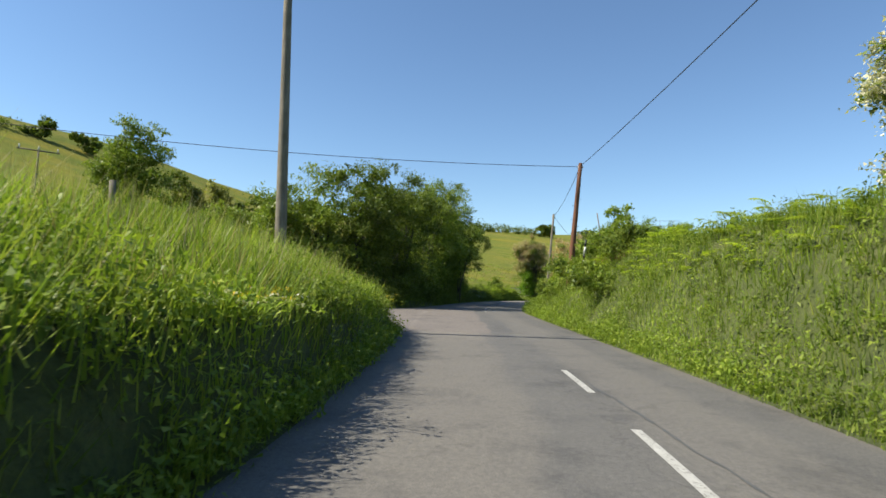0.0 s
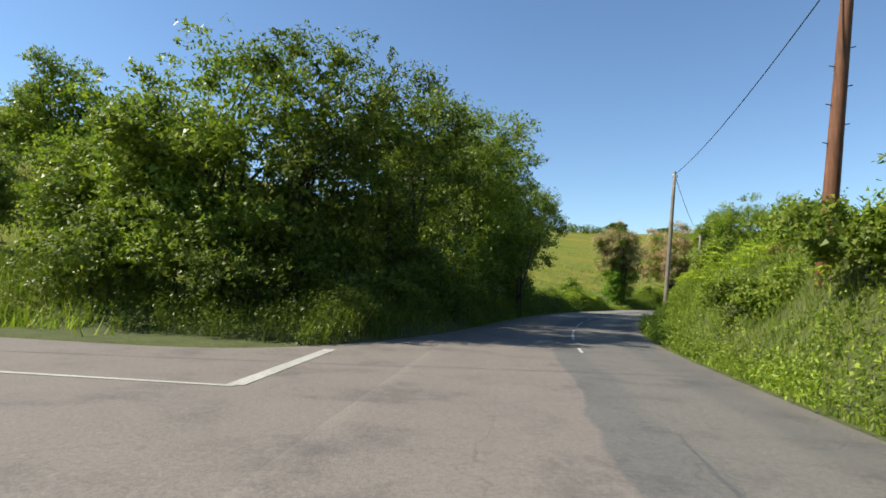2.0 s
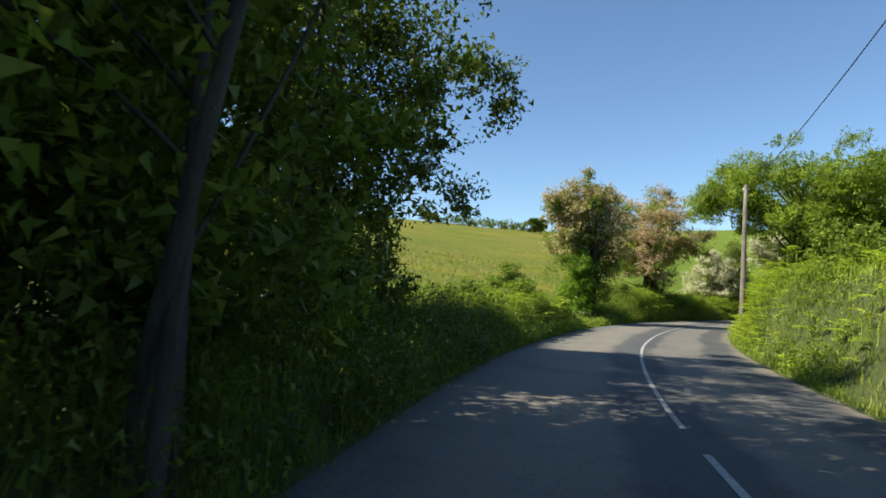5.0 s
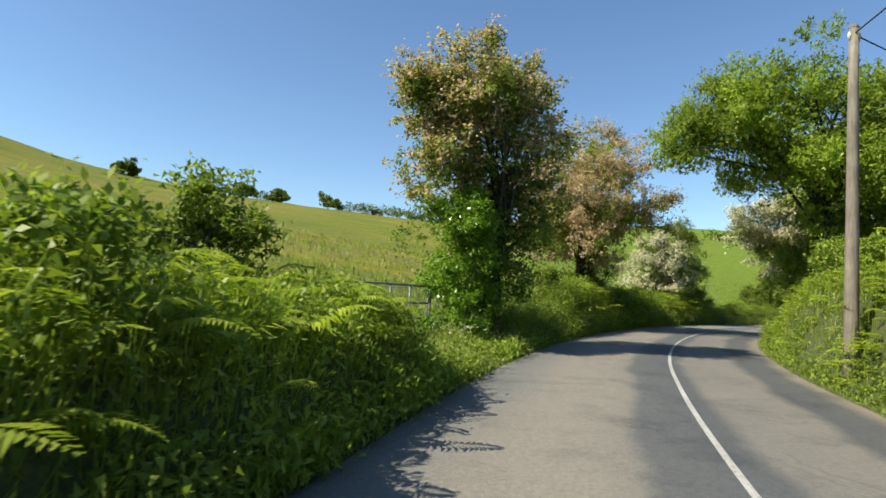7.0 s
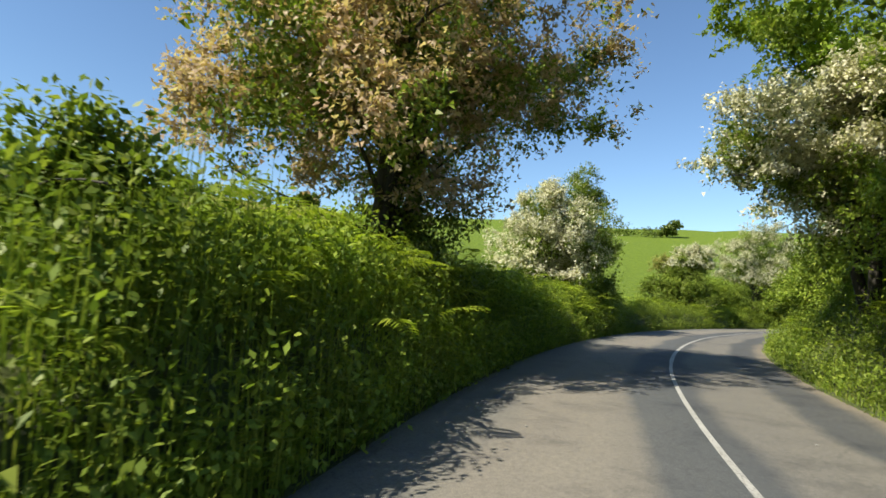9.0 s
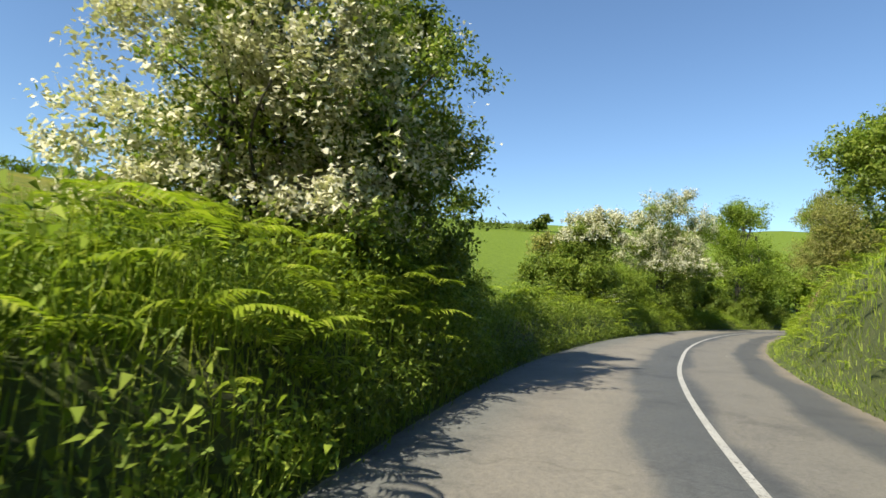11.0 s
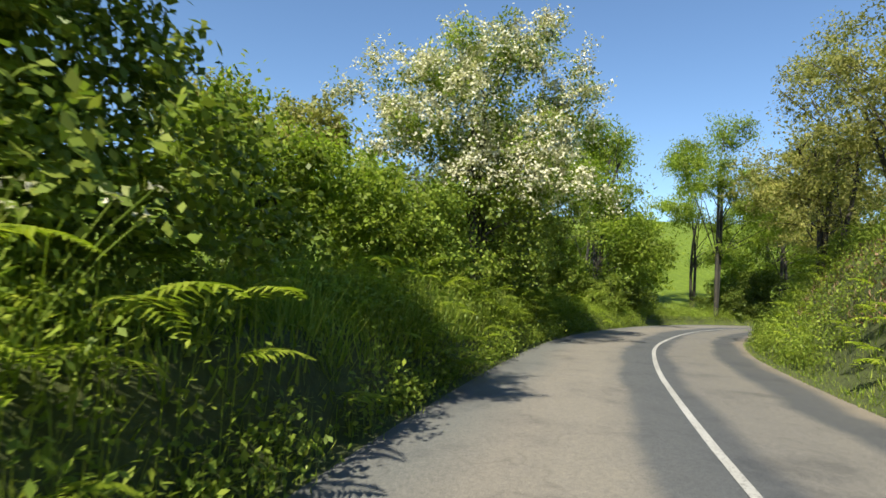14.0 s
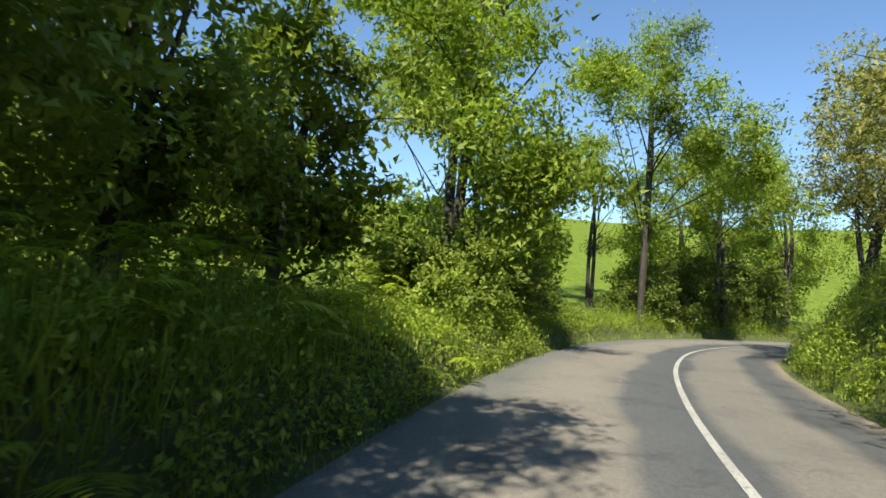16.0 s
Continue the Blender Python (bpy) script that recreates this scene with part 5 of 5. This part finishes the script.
weeds("verge_plants", 132, 176, RIGHT + 0.2, 8.0, 4600, 0.9, m_weed, "bright leafy shrubs beside the bend", 229)
blades("dry_grass", 120, 139, RIGHT + 1.1, 7.8, 7000, 0.13, m_dry, "dead straw-brown bracken litter on the bank", 230, 0.030, 1.1)
blades("dry_grass", 20, 33, RIGHT + 2.2, 9.6, 6000, 0.26, m_dry, "dead straw-brown bracken litter on the bank", 231, 0.026, 1.1)

# tussocks in the pastures
def tussocks(x0, x1, y0, y1, n, h, mat, label, seed):
    rng = np.random.default_rng(seed)
    x, y = rng.uniform(x0, x1, n), rng.uniform(y0, y1, n)
    s, l = on_road(x, y)
    ok = ((l < -8.0) | (l > 11.0)) & ~in_mouth(x, y, 0.5) & (wave(x, y, 4.0, seed) + rng.normal(size=n) * 0.5 > 0.0)
    x, y = x[ok], y[ok]
    z = ground_z(x, y) - 0.06
    K = 7
    b = np.repeat(np.stack([x, y, z], 1), K, 0)
    m = len(b)
    b[:, :2] += rng.normal(size=(m, 2)) * 0.16
    az = rng.uniform(0, 2 * math.pi, m)
    d = np.stack([np.cos(az), np.sin(az), np.zeros(m)], 1)
    side = np.stack([-np.sin(az), np.cos(az), np.zeros(m)], 1) * 0.035
    hh = (h * rng.uniform(0.5, 1.3, m))[:, None]
    return thing("tussock_grass", tris("tussock_grass", np.stack([b - side, b + side, b + d * hh * 0.5 + np.array([0, 0, 1.0]) * hh], 1)), mat, label, "grass", "stuff")


tussocks(-45, 25, 38, 125, 9000, 0.34, m_grass, "rough tussocks scattered over the hill pasture", 260)
tussocks(-45, 15, 38, 125, 2600, 0.42, m_seed, "pale seeding tussocks in the hill pasture", 261)
tussocks(15, 75, 90, 170, 5000, 0.26, m_grass, "short tussocks in the green ley", 262)
tussocks(-60, -5, -5, 60, 4000, 0.4, m_grass, "rough tussocks on the slope by the junction", 263)

# far hedges on the skyline and in the fields
def far_hedge(pts, seed, h, label):
    rng = np.random.default_rng(seed)
    P = smooth_line(pts, 2.2)
    P += rng.normal(size=P.shape) * 0.7
    z = ground_z(P[:, 0], P[:, 1])
    hh = h * rng.uniform(0.6, 1.3, len(P))
    n = 90
    c = np.stack([P[:, 0], P[:, 1], z + hh * 0.5], 1)[:, None] + unit(rng.normal(size=(len(P), n, 3))) * rng.uniform(0.4, 1, (len(P), n, 1)) * np.stack([hh * 0.75, hh * 0.75, hh * 0.55], 1)[:, None]
    me = tris("hedge", leaf_tris(c.reshape(-1, 3), rng, 0.75, 0.55, 0.3))
    return thing("hedge", me, m_dark, label, "hedge", "stuff")



# ---- poles, cables, gate, posts ----
def pole(name, foot, head, r, mat, label, steps=0):
    root = new(name)
    root.location = (foot[0], foot[1], gz(foot[0], foot[1]))
    tagged(root, label, "utility pole")
    f = Vector((0, 0, -0.4))
    h = Vector(head) - root.location
    pts = [f.lerp(h, k / 6) for k in range(7)]
    part("shaft", solid_rod(pts, [r * (1 - 0.35 * k / 6) for k in range(7)], 14), mat, root, "round wooden shaft")
    bm = bmesh.new()
    bmesh.ops.create_cone(bm, cap_ends=True, segments=14, radius1=r * 0.72, radius2=r * 0.5, depth=0.06, matrix=Matrix.Translation(h + Vector((0, 0, 0.03))))
    part("cap", bm, mat, root)
    for k in range(steps):
        p = f.lerp(h, 0.45 + 0.055 * k)
        sx = 1 if k % 2 else -1
        part("step_iron", solid_rod([p, p + Vector((sx * 0.10, 0, 0)), p + Vector((sx * (r + 0.06), 0, 0.02))], [0.010] * 3, 6), m_iron, root, "rusty climbing step")
    for dx in (-0.10, 0.12):
        p = h - Vector((0, 0, 0.25))
        bm = solid_rod([p + Vector((dx * 0.5, 0, 0)), p + Vector((dx, 0, 0.02)), p + Vector((dx, 0, 0.10)), p + Vector((dx, 0, 0.16))], [0.012, 0.02, 0.035, 0.018], 8)
        part("insulator", bm, m_glass, root, "small white insulator")
    return root


def cable(a, b, sag, r=0.014):
    a, b = Vector(a), Vector(b)
    pts = []
    for k in range(25):
        u = k / 24
        p = a.lerp(b, u)
        p.z -= sag * 4 * u * (1 - u)
        pts.append(p)
    me = bpy.data.meshes.new("cable")
    bm = solid_rod(pts, [r] * 25, 6)
    bm.to_mesh(me)
    bm.free()
    return thing("cable", me, m_wire, "thin black overhead cable strung between poles", "cable")


pole("utility_pole", (-4.20, 14.70), (-4.48, 14.66, 9.6), 0.155, m_pole, "grey weathered wooden utility pole in the grassy bank")
pole("utility_pole", (6.15, 28.5), (6.48, 28.24, 7.62), 0.15, m_red, "reddish-brown tarred wooden utility pole, leaning slightly", 6)
pole("utility_pole", (8.35, 47.1), (8.82, 47.5, 7.60), 0.115, m_pole, "thin pale wooden utility pole on the bank")
pole("utility_pole", (16.3, 67.5), (16.56, 67.75, 6.62), 0.125, m_pole, "pale weathered utility pole on the bank")
pole("utility_pole", (-34.0, 21.0), (-34.0, 21.0, 8.6), 0.13, m_pole, "wooden utility pole on the hillside")
pole("utility_pole", (6.2, -16.0), (6.2, -16.0, 9.4), 0.14, m_pole, "wooden utility pole on the bank")
B1, B2, B3 = (6.46, 28.26, 7.50), (8.80, 47.45, 7.50), (16.55, 67.75, 6.5)
cable(B1, (-34.0, 21.0, 8.4), 0.9)
cable(B1, (6.2, -16.0, 9.2), 0.5)
cable(B1, B2, 0.35)
cable(B2, B3, 0.4)
cable(B3, (45.0, 78.0, 9.5), 0.5)
pole("utility_pole", (45.0, 78.0), (45.0, 78.0, 9.7), 0.13, m_pole, "wooden utility pole in the field")


def reflector_post(x, y, h, label):
    root = new("marker_post")
    z = gz(x, y)
    root.location = (x, y, z)
    tagged(root, label, "marker post")
    lean = Vector((0.10, 0.02, 1.0)) * h
    cuts = (-0.2, 0.30, 0.42, 0.55, 0.68, 0.84, 1.0)
    for i in range(6):
        m, nm = ((m_wpost, "white_band"), (m_bpost, "black_band"))[i % 2]
        part(nm, solid_rod([lean * cuts[i], lean * cuts[i + 1]], [0.045, 0.0452], 12), m, root)
    return root


reflector_post(6.0, 25.4, 1.95, "slim black-and-white banded marker post, leaning")


def bare_branch(x, y, h):
    me = bpy.data.meshes.new("bare_branch")
    bm = solid_rod([(0, 0, -0.2), (-0.03, 0, h * 0.4), (-0.10, 0.02, h * 0.75), (-0.22, 0.02, h)], [0.035, 0.03, 0.026, 0.03], 8)
    bm.to_mesh(me)
    bm.free()
    ob = thing("bare_branch", me, m_pole, "bare pale cut branch sticking up from the bank", "branch")
    ob.location = (x, y, gz(x, y))


bare_branch(7.75, 28.8, 2.6)


def stake(x, y, h, label):
    me = bpy.data.meshes.new("fence_stake")
    bm = solid_rod([(0, 0, -0.3), (0.02, 0, h * 0.5), (0.0, 0.01, h)], [0.05, 0.047, 0.045], 9)
    bm.to_mesh(me)
    bm.free()
    ob = thing("fence_stake", me, m_pole, label, "fence post")
    ob.location = (x, y, gz(x, y))


stake(-4.9, 8.3, 0.85, "grey wooden stake in the tall grass")


def twin_pole(x, y, h, gap, ax, ay, label, posts=2):
    """Far power-line support with a crossarm."""
    root = new("power_line_support")
    root.location = (x, y, gz(x, y))
    tagged(root, label, "power pole")
    d = Vector((ax, ay, 0)).normalized()
    for k in range(posts):
        o = d * gap * (k - (posts - 1) / 2)
        part("post", solid_rod([o - Vector((0, 0, 0.5)), o + Vector((0, 0, h))], [0.09, 0.07], 8), m_pole, root)
    part("crossarm", solid_rod([d * -gap * 0.9 + Vector((0, 0, h)), d * gap * 0.9 + Vector((0, 0, h))], [0.06, 0.06], 8), m_pole, root)
    for k in (-0.8, 0, 0.8):
        o = d * gap * k + Vector((0, 0, h))
        part("insulator", solid_rod([o, o + Vector((0, 0, 0.35))], [0.06, 0.05], 8), m_glass, root)
    return root


twin_pole(90.5, 236.0, 11.5, 5.4, 0.94, -0.34, "twin-legged wooden power pole on the far crest")
twin_pole(-33.0, 45.5, 5.6, 1.6, 0.8, 0.6, "single power pole with crossarm on the hillside", 1)


def field_gate(x, y, dx, dy, length):
    """A galvanised tubular gate hung between two posts."""
    z = gz(x - 1, y - 1.5) - 0.02
    root = new("field_gate")
    root.location = (x, y, z)
    tagged(root, "grey galvanised steel field gate, shut", "gate")
    d = Vector((dx, dy, 0)).normalized()
    def at(u, h):
        return d * u + Vector((0, 0, h))
    for h in (0.26, 0.58, 0.92, 1.30):
        part("rail", solid_rod([at(0, h), at(length, h)], [0.022] * 2, 10), m_steel, root)
    for u in (0.0, 0.95, 1.85, 2.75, length):
        part("upright", solid_rod([at(u, 0.26), at(u, 1.32)], [0.022] * 2, 10), m_steel, root)
    for u in (-0.10, length + 0.10):
        part("gate_post", solid_rod([at(u, -0.3), at(u, 1.36)], [0.045] * 2, 12), m_steel, root, "round steel gatepost")
    return root


field_gate(9.52, 71.95, -1.15, -1.75, 4.0)

# ---- flowers in the verges ----
def flower_clump(x, y, mat, label, seed, n=26, spread=0.35, h=0.75, petal=0.03):
    rng = np.random.default_rng(seed)
    z = gz(x, y)
    root = new("flower_clump")
    root.location = (x, y, z)
    tagged(root, label, "flowers")
    stems, heads = [], []
    for k in range(n):
        top = np.array([rng.normal() * spread, rng.normal() * spread, h * rng.uniform(0.6, 1.1)])
        stems.append(limb(rng, (top[0] * 0.4, top[1] * 0.4, -0.05), top, 0.006, 0.003, 0.05, 4))
        heads.append(top + rng.normal(size=(9, 3)) * np.array([0.03, 0.03, 0.012]))
    part("stem", tubes_mesh("stems", stems), m_grass, root, "green flower stems")["kind"] = "stuff"
    part("petals", tris("petals", leaf_tris(np.concatenate(heads), rng, petal, petal * 0.8, 1.2)), mat, root, "flower heads")["kind"] = "stuff"
    leaves = rng.normal(size=(n * 8, 3)) * np.array([spread, spread, h * 0.2]) + np.array([0, 0, h * 0.4])
    part("leaves", tris("leaves", leaf_tris(leaves, rng, 0.06, 0.035, 0.5)), m_weed, root)["kind"] = "stuff"
    return root


for i, (s, l, mat, lab, h) in enumerate(((5.2, -2.5, m_yellow, "yellow ragwort flowers in the grass bank", 0.2), (4.7, -2.25, m_white, "white cow parsley in the grass bank", 0.2), 
                                          (16.2, -2.6, m_yellow, "yellow flowers at the bank's end", 0.4), (70.6, -2.8, m_white, "white cow parsley by the gate", 0.45), (77.6, -3.0, m_dark, "hogweed gone to seed above the hedge plants", 1.1),
                                          (121.0, -2.4, m_white, "white cow parsley among bracken", 0.9))):
    x, y = at_road(s, l)
    flower_clump(float(x), float(y), mat, lab, 300 + i, h=h)

# ---- hedges and trees far off ----
def out_from(x, y, bearing, d):
    return x + d * math.cos(radians(bearing)), y + d * math.sin(radians(bearing))


far_hedge([out_from(6, 55, b, 225) for b in (89.5, 87, 84, 81, 79)], 401, 3.6, "dark hedge along the far hill's crest")
far_hedge([out_from(6, 55, b, 222) for b in (99, 97, 95)], 402, 3.4, "dark hedge along the hill's crest")
far_hedge([out_from(0, 0, b, 290) for b in (87, 84, 81.5)], 403, 4.0, "dark hedge along the far hill's crest")
far_hedge(((138, 243), (156, 243), (172, 240)), 404, 3.6, "far hedge on the crest of the green field")
far_hedge([out_from(0, 0, b, 215) for b in (131, 128.5, 127)], 405, 4.0, "hedge on the hillside above the junction")
far_hedge(((-40, 40), (-30, 48), (-22, 58), (-16, 66)), 406, 2.2, "scrubby hedge climbing the hill")
SPOTS = [(*out_from(6, 55, b, 224), h) for b, h in ((108.5, 7), (107.7, 5), (98.3, 7), (95.4, 7), (90.8, 10), (79.5, 5))] + \
    [(*out_from(0, 0, b, 280), h) for b, h in ((79.8, 9), (76.0, 9))] + [(*out_from(0, 0, b, 215), h) for b, h in ((126, 8), (122.6, 9))] + [(176, 240, 9)]
for i, (x, y, h) in enumerate(SPOTS):
    hr_ = random.Random(900 + i)
    tree("hilltop_tree", x, y, [(hr_.uniform(-0.45, 0.45) * h, hr_.uniform(-0.3, 0.3) * h, h * hr_.uniform(0.15, 0.6), h * hr_.uniform(0.2, 0.36), h * 0.3, h * hr_.uniform(0.14, 0.24)) for _ in range(7)] + [(0, 0, h * 0.25, h * 0.45, h * 0.4, h * 0.28)], "dark round tree on the hilltop", 420 + i, m_dark, 210, 10, 0.5, (0.6, 0.45), 0.12, 1, 6, trunk_top=0.35, group="trees on the hilltop", whole=False)
